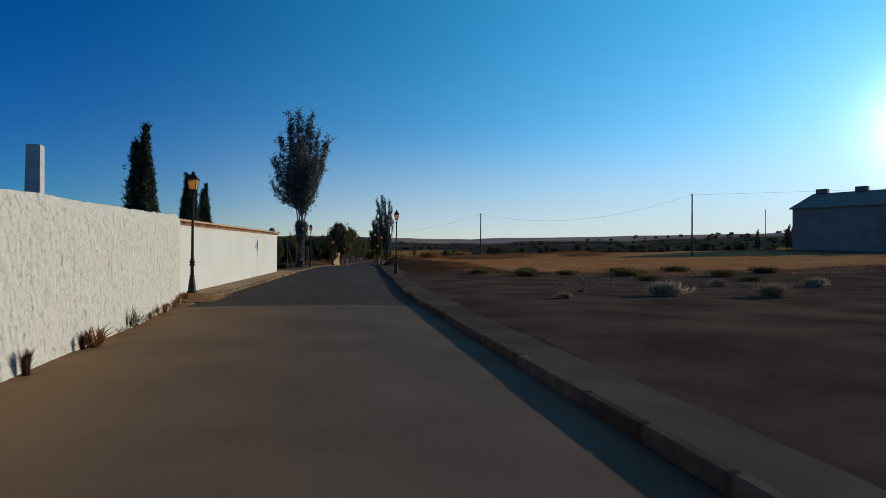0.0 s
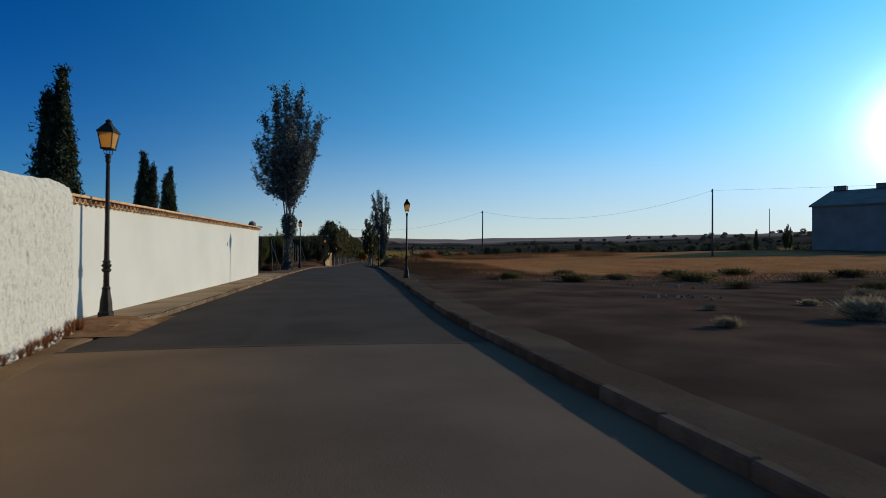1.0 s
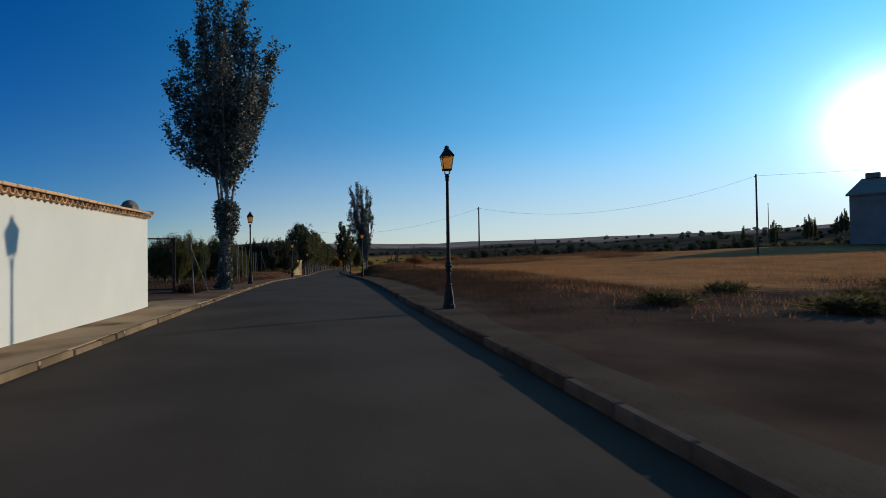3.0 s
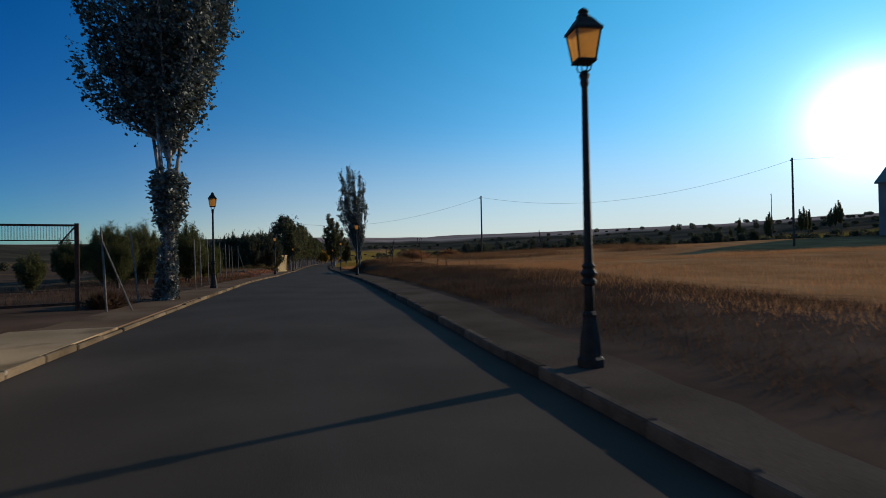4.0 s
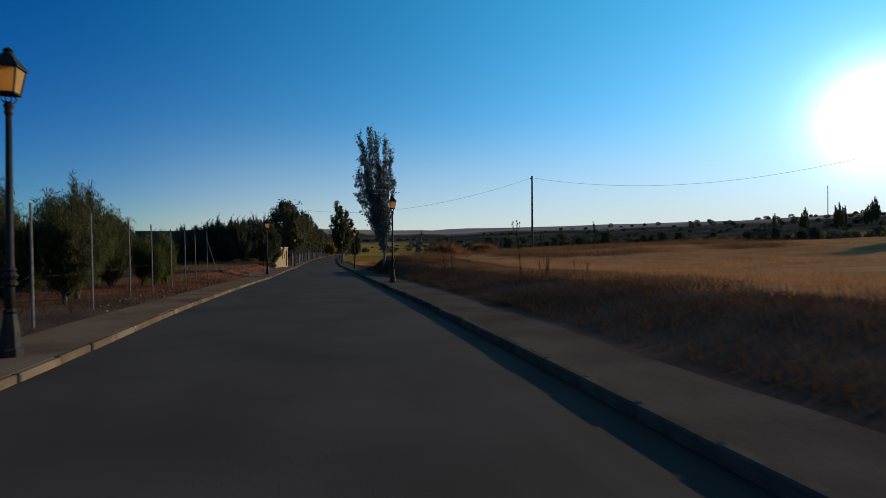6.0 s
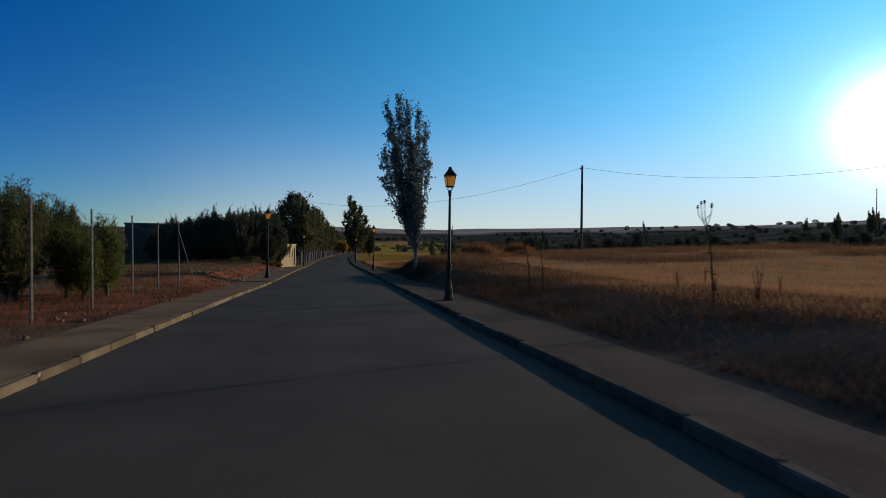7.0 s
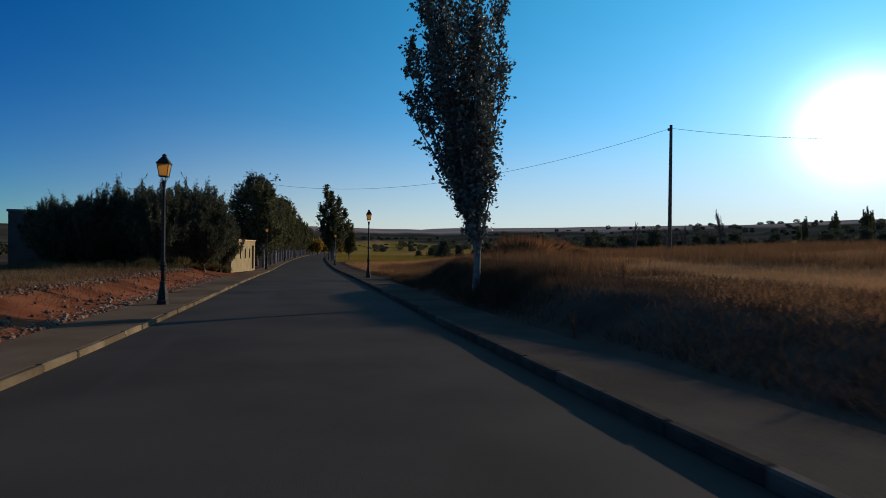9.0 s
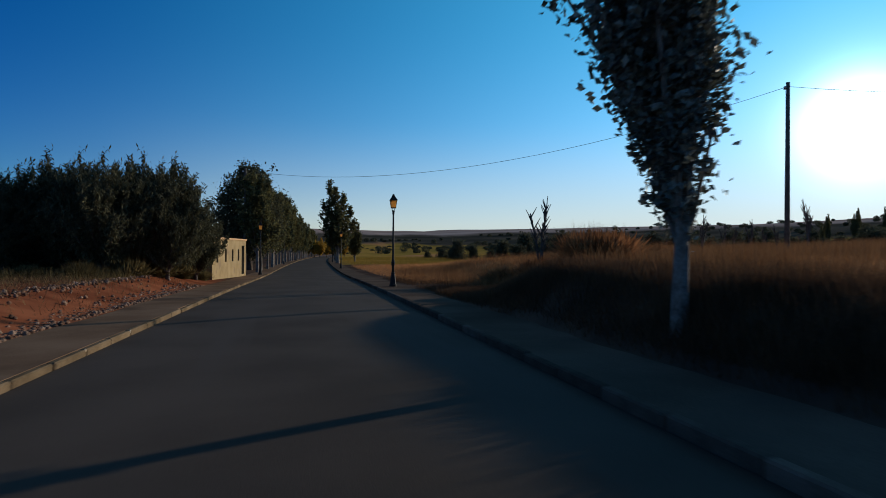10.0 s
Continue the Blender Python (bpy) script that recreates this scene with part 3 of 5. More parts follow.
def make_drift():
    """A low mound of blown dirt over the first kerb stones."""
    n, verts, faces = 26, [], []
    for j in range(n + 1):
        for i in range(n + 1):
            u, v = 2 * i / n - 1, 2 * j / n - 1
            x, y = at(-3.42, 18.3) + 0.85 * u, 18.3 + 1.5 * v
            bump = max(0.0, 1 - (u * u + v * v) * (1 + 0.5 * noise.noise(Vector((u * 2, v * 2, 3))))) ** 1.2
            verts.append((x, y, zr(y) - 0.02 + 0.13 * bump + 0.012 * bump * noise.noise(Vector((x * 9, y * 9, 1)))))
    k = n + 1
    faces = [(j * k + i, j * k + i + 1, (j + 1) * k + i + 1, (j + 1) * k + i) for j in range(n) for i in range(n)]
    tagged(pydata("dirt_drift", verts, faces, M_DRIFT, smooth=True), "low drift of reddish dirt over the kerb's end", "ground", kind="structure")


make_drift()


# ---- walls ----
def make_old_wall():
    """Rough whitewashed wall with an uneven top."""
    y0, y1, dy = -25.0, 18.2, 0.06
    ys = np.arange(y0, y1 + 0.01, dy)
    rows = 34
    verts, faces = [], []
    for y in ys:
        top = 2.06 + 0.0275 * (max(y, -6) - 7) + 0.07 * ramp01(12, 17, y) + 0.05 * noise.noise(Vector((y * 0.7, 0, 0))) + 0.03 * noise.noise(Vector((y * 2.9, 5, 0)))
        x = old_wall_x(y)
        for k in range(rows + 1):
            f = k / rows
            bulge = 0.04 * noise.noise(Vector((y * 0.8, f * 2.2, 1))) + 0.012 * noise.noise(Vector((y * 3.1, f * 2.5, 4))) + 0.02 * noise.noise(Vector((y * 9.0, f * 5.0, 8)))
            soft = 0.06 * max(0, f - 0.93) / 0.07
            verts.append((x + bulge - soft + 0.05 * (1 - f) ** 3, y, zr(y) - 0.2 + f * (top + 0.2)))
        verts.append((x - 0.34, y, zr(y) + top - 0.03))
        verts.append((x - 0.42, y, zr(y) - 0.2))
    k = rows + 3
    for j in range(len(ys) - 1):
        for i in range(k):
            faces.append((j * k + i, (j + 1) * k + i, (j + 1) * k + (i + 1) % k, j * k + (i + 1) % k))
    faces.append(tuple(range(k)))
    faces.append(tuple(reversed([(len(ys) - 1) * k + i for i in range(k)])))
    ob = pydata("wall_old", verts, faces, M_OLD_WALL, smooth=False)
    tagged(ob, "old uneven whitewashed masonry wall, lumpy and stained at the foot", "wall", kind="structure")


make_old_wall()
WALL_W, WALL_Y0, WALL_Y1 = -4.22, 17.95, 38.9


def make_new_wall():
    root = tagged(new("wall_new"), "smooth white rendered wall with a terracotta tile coping", "wall", kind="structure")
    # the face follows the ground; the top rises gently
    verts, faces = [], []
    steps = 24
    for j in range(steps + 1):
        y = WALL_Y0 + (WALL_Y1 - WALL_Y0) * j / steps
        top = wall_top(y)
        for dw, z in ((0, zr(y) - 0.2), (0, top), (-0.3, top), (-0.3, zr(y) - 0.2)):
            verts.append((at(WALL_W + dw, y), y, z))
    for j in range(steps):
        for i in range(4):
            faces.append((j * 4 + i, (j + 1) * 4 + i, (j + 1) * 4 + (i + 1) % 4, j * 4 + (i + 1) % 4))
    faces += [(0, 1, 2, 3), tuple(reversed([steps * 4 + i for i in range(4)]))]
    pydata("wall_body", verts, faces, M_NEW_WALL, root)
    # short return at the far end
    bm = bmesh.new()
    h = wall_top(WALL_Y1) - zr(WALL_Y1) + 0.2
    box(bm, at(WALL_W - 4.3, WALL_Y1), WALL_Y1 - 0.15 + 0.22, zr(WALL_Y1) - 0.2 + h / 2, 8.0, 0.3, h, ROAD_TURN)
    part("wall_return", bm, M_NEW_WALL, root)
    y = 31.6
    # slot drawn as a thin near-black bar on the wall face
    part("weep_slot", box(bmesh.new(), at(WALL_W + 0.002, y), y, 1.79, 0.012, 0.05, 0.16, ROAD_TURN), M_DARK, root, "narrow dark slot in the render")
    return root


def wall_top(y):
    return 2.42 + 0.018 * (y - 19.3)


wall_new = make_new_wall()


def barrel_mesh(name, length, r0, r1, thick, up, mat):
    """A half-round clay tile lying along x; up: arched, else a trough."""
    bm = bmesh.new()
    rings = []
    s = 1 if up else -1
    n = 7
    for x, r in ((0, r0), (length, r1)):
        for rr in (r, r - thick):
            rings.append([bm.verts.new((x, rr * math.cos(math.pi * i / (n - 1)), s * rr * math.sin(math.pi * i / (n - 1)))) for i in range(n)])
    a, b, c, d = rings
    for i in range(n - 1):
        bm.faces.new((a[i], a[i + 1], c[i + 1], c[i]))
        bm.faces.new((b[i + 1], b[i], d[i], d[i + 1]))
        bm.faces.new((a[i + 1], a[i], b[i], b[i + 1]))
        bm.faces.new((c[i], c[i + 1], d[i + 1], d[i]))
    bmesh.ops.recalc_face_normals(bm, faces=bm.faces)
    me = bpy.data.meshes.new(name)
    bm.to_mesh(me)
    bm.free()
    me.materials.append(mat)
    return me


# ---- street lamps ----
def make_lamp(group):
    root = thing("street_lamp", 0, 0, 0, "black cast-iron street lamp with amber lantern panes on the pavement", "street lamp", group)
    part("base", lathe(bmesh.new(), [(0.15, -0.05), (0.15, 0.05), (0.125, 0.08), (0.11, 0.28), (0.085, 0.42), (0.075, 0.5), (0.085, 0.53), (0.06, 0.57)], 8), M_IRON, root)
    part("column", lathe(bmesh.new(), [(0.055, 0.56), (0.052, 0.86), (0.052, 1.0), (0.046, 1.3), (0.034, 3.12)], 12), M_IRON, root, smooth=True)
    part("ring", lathe(bmesh.new(), [(0.05, 0.84), (0.085, 0.87), (0.085, 0.9), (0.06, 0.93), (0.095, 0.98), (0.06, 1.03), (0.075, 1.06), (0.045, 1.1)], 12), M_IRON, root)
    part("collar", lathe(bmesh.new(), [(0.036, 3.02), (0.05, 3.06), (0.045, 3.1), (0.06, 3.15), (0.03, 3.2)], 10), M_IRON, root)
    bm = bmesh.new()
    for k in range(4):
        a = math.pi / 4 + k * math.pi / 2
        pts = [(math.cos(a) * r, math.sin(a) * r, z) for r, z in ((0.02, 3.18), (0.07, 3.2), (0.085, 3.25), (0.07, 3.3))]
        tube(bm, pts, [0.009] * 4, 5)
    part("bracket", bm, M_IRON, root)
    z0, z1, b, t = 3.3, 3.63, 0.094, 0.14
    lantern = part("lantern_frame", box(bmesh.new(), 0, 0, z0, 2 * b + 0.03, 2 * b + 0.03, 0.03, bevel=0.005), M_IRON, root)
    bm = bmesh.new()
    box(bm, 0, 0, z1, 2 * t + 0.04, 2 * t + 0.04, 0.025)
    part("rim", bm, M_IRON, lantern)
    for sx, sy in ((1, 1), (1, -1), (-1, 1), (-1, -1)):
        part("corner_bar", tube(bmesh.new(), [(sx * b, sy * b, z0), (sx * t, sy * t, z1)], [0.012, 0.012], 4), M_IRON, lantern)
    for k in range(4):
        q = Matrix.Rotation(k * math.pi / 2, 4, "Z")
        bm = bmesh.new()
        c = [q @ Vector(p) for p in ((-b + 0.008, -b + 0.004, z0 + 0.016), (b - 0.008, -b + 0.004, z0 + 0.016), (t - 0.008, -t + 0.004, z1 - 0.012), (-t + 0.008, -t + 0.004, z1 - 0.012))]
        inw = q @ Vector((0, 0.004, 0))
        vo = [bm.verts.new(v) for v in c]
        vi = [bm.verts.new(v + inw) for v in c]
        bm.faces.new(vo)
        bm.faces.new(list(reversed(vi)))
        for i in range(4):
            bm.faces.new((vo[(i + 1) % 4], vo[i], vi[i], vi[(i + 1) % 4]))
        pane = part("pane", bm, M_AMBER, lantern, "amber translucent pane")
        if k in (1, 2):          # daylight enters by the two panes on the sunny side
            pane.visible_shadow = False
    bm = lathe(bmesh.new(), [(0.228, z1 + 0.012), (0.182, z1 + 0.055), (0.13, z1 + 0.115), (0.09, z1 + 0.15)], 4, math.pi / 4)
    part("roof", bm, M_IRON, lantern)
    part("finial", lathe(bmesh.new(), [(0.075, z1 + 0.14), (0.08, z1 + 0.165), (0.055, z1 + 0.185), (0.05, z1 + 0.2), (0.062, z1 + 0.215), (0.045, z1 + 0.24), (0.012, z1 + 0.262)], 10), M_IRON, lantern)
    return root


LAMPS = [(-4.56, 19.3, "L"), (-2.43, 54.25, "L"), (-0.6, 88.5, "L"), (1.57, 125.4, "L"), (at(-3.45, 161.5), 161.5, "L"), (at(-3.45, 197.0), 197.0, "L"),
         (3.61, 34.93, "R"), (5.47, 71.1, "R"), (7.43, 104.85, "R"), (at(3.4, 141.5), 141.5, "R"), (at(3.4, 177.0), 177.0, "R")]
lamp0 = make_lamp("street lamps along the road")
for i, (x, y, s) in enumerate(LAMPS):
    m = pose(x, y, zr(y) + (0.07 if i == 0 else 0.1), 0, 0, ROAD_TURN + (2.5 if i % 2 else -3))
    if i == 0:
        lamp0.matrix_basis = m
    else:
        copy_thing(lamp0, m)


# ---- trees ----
def leaf_mesh(points, size, rng, up=0.35, long=1.5):
    """Small pointed leaves (a bent pair of triangles) at the given points."""
    n = len(points)
    d = rng.normal(size=(n, 3))
    d[:, 2] = d[:, 2] * 0.7 + up
    d /= np.linalg.norm(d, axis=1, keepdims=True)
    e = np.cross(d, rng.normal(size=(n, 3)))
    e /= np.linalg.norm(e, axis=1, keepdims=True) + 1e-9
    s = size * rng.uniform(0.6, 1.35, (n, 1))
    bend = np.cross(d, e) * s * 0.18
    v = np.stack([points - d * s * long * 0.5, points + e * s * 0.5 + bend, points + d * s * long * 0.5, points - e * s * 0.5 + bend], 1).reshape(-1, 3)
    f = np.arange(n * 4).reshape(n, 4)
    return v, f


def profile_r(profile, z):
    return float(np.interp(z, [p[0] for p in profile], [p[1] for p in profile]))


def make_tree(name, label, category, height, profile, trunk_r, n_branch, n_leaf, leaf, seed, mat, bark, lean=(0, 0), rise=1.2,
              group="", clump=0.28, trunk_top=0.9, sparse=0.0, first=None):
    """A trunk with limbs that climb to the crown's outline, and leaves in clumps along them."""
    rng = np.random.default_rng(seed)
    root = thing(name, 0, 0, 0, label, category, group)
    bm = bmesh.new()
    z_top = height * trunk_top

    def axis(z):
        f = z / height
        wob = 0.012 * height * math.sin(3.1 * f + seed)
        return Vector((lean[0] * f * f + wob * f, lean[1] * f * f + 0.5 * wob, z))

    tz = [z_top * k / 9 for k in range(10)]
    tr = [trunk_r * (1 - 0.92 * (z / z_top)) + (trunk_r * 0.35 if i == 0 else 0) + 0.006 for i, z in enumerate(tz)]
    tz[0] = -0.3
    tube(bm, [axis(max(z, 0)) - Vector((0, 0, 0.3 if z < 0 else 0)) for z in tz], tr, 9)
    part("trunk", bm, bark, root, smooth=True)
    pts = []
    limbs = bmesh.new()
    z_lo, z_hi = profile[0][0], profile[-1][0]
    per = max(1, n_leaf // n_branch)
    for k in range(n_branch):
        z_end = z_lo + (z_hi - z_lo) * (k + rng.random()) / n_branch
        r_end = profile_r(profile, z_end) * (1 - sparse * rng.random()) * math.sqrt(rng.uniform(0.12, 1.0))
        a = k * 2.399 + rng.uniform(-0.6, 0.6)
        z_start = max(first if first is not None else z_lo * 0.8, min(z_end - rise * (0.4 + r_end), z_top * 0.97))
        p0, p1 = axis(z_start), axis(z_end) + Vector((math.cos(a) * r_end, math.sin(a) * r_end, 0))
        mid = p0.lerp(p1, 0.5) + Vector((math.cos(a), math.sin(a), 0)) * 0.12 * r_end
        q = [p0, mid, p1]
        rb = max(0.012, trunk_r * 0.3 * (1 - z_start / height))
        tube(limbs, q, [rb, rb * 0.6, rb * 0.2], 4)
        nc = max(2, per // 14)
        for c in range(nc):
            t = 0.35 + 0.68 * math.sqrt(rng.random())
            base = np.array(p0.lerp(mid, t * 2) if t < 0.5 else mid.lerp(p1, min((t - 0.5) * 2, 1.08)))
            base = base + rng.normal(size=3) * clump * 0.8
            pts.append(base + rng.normal(size=(per // nc + 1, 3)) * np.array([clump, clump, clump * 1.15]) * rng.uniform(0.5, 1.0))
    part("branchwork", limbs, bark, root)
    v, f = leaf_mesh(np.concatenate(pts), leaf, rng)
    pydata("crown", v, f, mat, root)
    return root


def plume_tree(name, label, category, height, stems, trunk_r, leaf, density, seed, mat, bark, group="", first=1.0, last=None, trunk_top=None, tuft=0.22, loose=0.5, sides=8, long=1.5, up=0.35, foot=0.18, tip=1.0, gaps=()):
    """A trunk whose ascending stems (dx, dy, top, width) each carry a tapering plume of leafy twigs."""
    rng = np.random.default_rng(seed)
    root = thing(name, 0, 0, 0, label, category, group)
    top = trunk_top or height * 0.6
    bm = bmesh.new()
    tz = [-0.5, 0.05, 0.5] + [0.5 + (top - 0.5) * k / 6 for k in range(1, 7)]
    tr = [trunk_r * 1.25, trunk_r * 1.1] + [trunk_r * (1 - 0.75 * max(0, z) / top) for z in tz[2:]]
    tube(bm, [(0.04 * math.sin(z * 0.9 + seed), 0.04 * math.cos(z * 0.7 + seed), z) for z in tz], tr, sides + 2)
    part("trunk", bm, bark, root, smooth=True)
    pts = []
    for dx, dy, z1, wide in stems:
        z0 = first + (min(last or top, z1 - 0.8) - first) * rng.uniform(0.0, 0.75)
        p0 = Vector((0.0, 0.0, z0))
        p3 = Vector((dx, dy, z1))
        out = Vector((dx, dy, 0))
        p1 = p0.lerp(p3, 0.33) + out * 0.08
        p2 = p0.lerp(p3, 0.68) + out * 0.1
        line = [p0, p1, p2, p3]
        rb = max(0.015, trunk_r * 0.42)
        part("limb", tube(bmesh.new(), line, [rb, rb * 0.6, rb * 0.35, rb * 0.1], 5), bark, root)
        length = (p3 - p0).length
        twigs = max(6, int(density * length * wide / 12))
        for _ in range(twigs):
            t = rng.uniform(0.12, 1.0) ** 0.85
            k = min(2, int(t * 3))
            c = line[k].lerp(line[k + 1], t * 3 - k)
            r = wide * min(1.0, foot + t * 1.5) * max(0.06, ((1 - t) / 0.45) ** tip if t > 0.55 else 1.0)
            a = rng.uniform(0, 6.2832)
            rr = r * math.sqrt(rng.uniform(0.0, 1.0))
            base = np.array([c.x + rr * math.cos(a), c.y + rr * math.sin(a), c.z + rng.normal() * 0.1])
            d = np.array([math.cos(a) * loose, math.sin(a) * loose, 1.0]) + rng.normal(size=3) * 0.35
            d /= np.linalg.norm(d)
            ln = tuft * rng.uniform(0.6, 1.7)
            u = rng.uniform(-0.5, 1.0, (12, 1))
            pts.append(base + d * u * ln * 1.6 + rng.normal(size=(12, 3)) * tuft * 0.3)
    cloud = np.concatenate(pts)
    for gx, gz, rx, rz in gaps:
        cloud = cloud[((cloud[:, 0] - gx) / rx) ** 2 + ((cloud[:, 2] - gz) / rz) ** 2 > rng.uniform(0.6, 1.3, len(cloud))]
    v, f = leaf_mesh(cloud, leaf, rng, up, long)
    pydata("crown", v, f, mat, root)
    return root


def shoots(n, spread, lo, hi, wide, seed):
    """Stems for a bushy tree: many short upright shoots over a round footprint."""
    rng = random.Random(seed)
    out = []
    for i in range(n):
        a, r = i * 2.399, spread * math.sqrt((i + 0.5) / n)
        out.append((r * math.cos(a), r * math.sin(a), rng.uniform(lo, hi) * (1 - 0.35 * (r / spread) ** 2), wide * rng.uniform(0.8, 1.2)))
    return out


def place(root, x, y, turn=0.0, z=None, scale=1.0):
    root.matrix_basis = pose(x, y, hill(x, y) if z is None else z, 0, 0, turn)
    root.scale = (scale, scale, scale)
    return root


def replant(root, x, y, turn, scale=1.0, z=None):
    m = pose(x, y, hill(x, y) if z is None else z, 0, 0, turn)
    ob = copy_thing(root, m)
    ob.scale = (scale, scale, scale * (0.94 + 0.12 * ((x * 7.3) % 1)))
    return ob


# tall poplar beside the gateway
tree_a = plume_tree("poplar_tree", "tall poplar with dusty grey-green leaves and a pale forked trunk", "tree", 13.2,
                    [(x, y, z, d * 0.82) for x, y, z, d in [(-0.3, 0.0, 13.2, 0.6), (0.5, 0.3, 12.4, 0.55), (-1.0, 0.2, 12.0, 0.55), (-1.7, -0.2, 10.9, 0.5), (1.3, 0.2, 11.4, 0.5), (1.9, 0.0, 10.4, 0.5),
                     (-2.1, 0.1, 9.0, 0.5), (-2.0, 0.0, 7.6, 0.5), (-1.3, -0.4, 7.0, 0.5), (1.2, 0.5, 7.2, 0.45), (1.7, -0.4, 8.8, 0.5), (0.0, 1.3, 11.0, 0.7), (0.0, -1.3, 10.5, 0.7), (0.9, 1.2, 9.5, 0.65),
                     (-0.9, -1.2, 9.5, 0.65), (-1.2, 1.2, 9.0, 0.6), (1.2, -1.2, 9.0, 0.6), (0.1, 0.0, 10.0, 0.8), (-0.6, 0.3, 8.0, 0.7), (0.7, 0.1, 7.6, 0.6), (2.15, 0.1, 11.1, 0.34), (-2.5, 0.2, 7.3, 0.3), (-2.25, -0.2, 6.3, 0.27), (-2.4, 0.1, 9.0, 0.3), (-1.0, 0.1, 13.0, 0.32), (0.8, 0.2, 13.0, 0.32),
                     (-1.5, 0.0, 6.2, 0.42), (0.95, 0.1, 6.2, 0.4), (-0.6, 0.35, 5.8, 0.42), (0.45, -0.35, 5.8, 0.42), (-1.0, -0.3, 6.4, 0.45), (0.0, -0.2, 6.0, 0.45)]],
                    0.165, 0.09, 560, 4, M_LEAF, M_BARK, first=4.15, last=6.6, trunk_top=7.0, foot=0.5, tuft=0.26, tip=0.7)
place(tree_a, -2.9, 47.7, 0, zr(47.7) + 0.06)
tree_a.scale.z = 0.975
rngA = np.random.default_rng(9)
tw = []
for k in range(330):
    uk = rngA.random() ** 0.8
    zk = 1.95 + 1.85 * uk
    ak = rngA.uniform(0, 6.283)
    rk = 0.88 * uk ** 0.7 * (1.04 - uk) ** 0.35 * math.sqrt(rngA.uniform(0.1, 1.0))
    dk = np.array([math.cos(ak) * 0.4, math.sin(ak) * 0.4, 0.9])
    tw.append(np.array([rk * math.cos(ak), rk * math.sin(ak), zk]) + dk * rngA.uniform(-0.25, 0.2, (14, 1)) + rngA.normal(size=(14, 3)) * 0.06)
va, fa = leaf_mesh(np.concatenate(tw), 0.075, rngA, 0.1, 2.0)
pydata("shoot_tuft", va, fa, M_LEAF, tree_a)
zi = rngA.uniform(0.0, 2.1, 520)
ai = rngA.uniform(-2.9, 0.7, 520)
ri = 0.15 + 0.1 * rngA.random(520)
vi_, fi_ = leaf_mesh(np.stack([ri * np.cos(ai), ri * np.sin(ai), zi], 1), 0.085, rngA, -0.3)
pydata("ivy", vi_, fi_, M_LEAF, tree_a)
zs = rngA.uniform(0.0, 1.5, 700) ** 1.1
xs_ = -0.12 - 0.26 * rngA.random(700) * (1.3 - 0.5 * zs)
vs_, fs_ = leaf_mesh(np.stack([xs_, rngA.normal(size=700) * 0.12, zs], 1), 0.06, rngA, 0.8, 2.4)
tagged(pydata("shoot_clump", vs_, fs_, M_LEAF, tree_a), kind="stuff")
for dx, dy, zt in ((0.42, -0.05, 5.6), (-0.45, 0.06, 6.0), (0.14, -0.12, 6.2), (-0.2, -0.15, 5.8)):
    part("stem", tube(bmesh.new(), [(dx * 0.1, dy, 1.2), (dx * 0.35, dy, 2.6), (dx * 0.6, dy * 2, 3.9), (dx * 1.2, dy * 2, zt)], [0.08, 0.07, 0.06, 0.035], 8), M_BARK, tree_a, smooth=True)

# leaning poplar on the field side
tree_b = plume_tree("poplar_tree", "wind-leaned poplar with dusty leaves and a pale trunk", "tree", 10.4,
                    [(x * 0.94, y, z, d * (0.78 if z > 7 else 0.62)) for x, y, z, d in [(-1.83, 0.5, 9.7, 0.42), (-1.45, 1.0, 9.2, 0.34), (-0.92, 1.2, 10.4, 0.42), (-0.55, 0.4, 10.0, 0.34), (0.28, 0.9, 9.7, 0.36), (0.62, 0.3, 8.8, 0.3), (0.5, -0.6, 8.1, 0.3),
                     (0.85, 0.2, 6.7, 0.25), (0.8, 0.9, 5.7, 0.22), (-2.2, 0.2, 6.5, 0.3), (-2.15, 0.6, 5.8, 0.27), (-1.9, 1.0, 7.4, 0.32), (-1.75, -0.5, 8.2, 0.34),
                     (-1.25, -0.6, 7.3, 0.4), (-1.1, 0.8, 6.4, 0.42), (-0.5, -0.9, 7.6, 0.44), (-0.3, 1.3, 8.4, 0.42), (-0.1, 0.1, 7.4, 0.4), (-0.6, 0.0, 5.4, 0.4), (-0.7, 0.3, 4.3, 0.26),
                     (-0.1, -0.6, 5.6, 0.4), (0.15, 0.5, 4.8, 0.34), (-0.5, 0.6, 3.9, 0.36), (0.35, -0.3, 3.5, 0.26), (0.1, 0.4, 3.0, 0.26), (-0.35, -0.3, 3.1, 0.28), (-0.45, 0.1, 3.2, 0.26)]],
                    0.125, 0.08, 900, 12, M_LEAF, M_BARK_WHITE, first=1.15, last=3.4, trunk_top=4.0, tuft=0.2, loose=0.45, foot=0.3, tip=0.5,
                    gaps=[(-0.12, 8.5, 0.15, 1.1), (0.45, 5.3, 0.19, 0.75), (-1.95, 4.7, 0.4, 0.4), (-2.0, 5.9, 0.3, 0.2), (-1.5, 7.4, 0.16, 0.35), (-1.95, 8.6, 0.35, 0.4), (-1.25, 9.6, 0.12, 0.6), (0.75, 7.5, 0.3, 0.45)])
place(tree_b, 7.72, 87.4, 0, hill(7.72, 87.4) - 0.3).scale = (1.0, 1.0, 1.03)

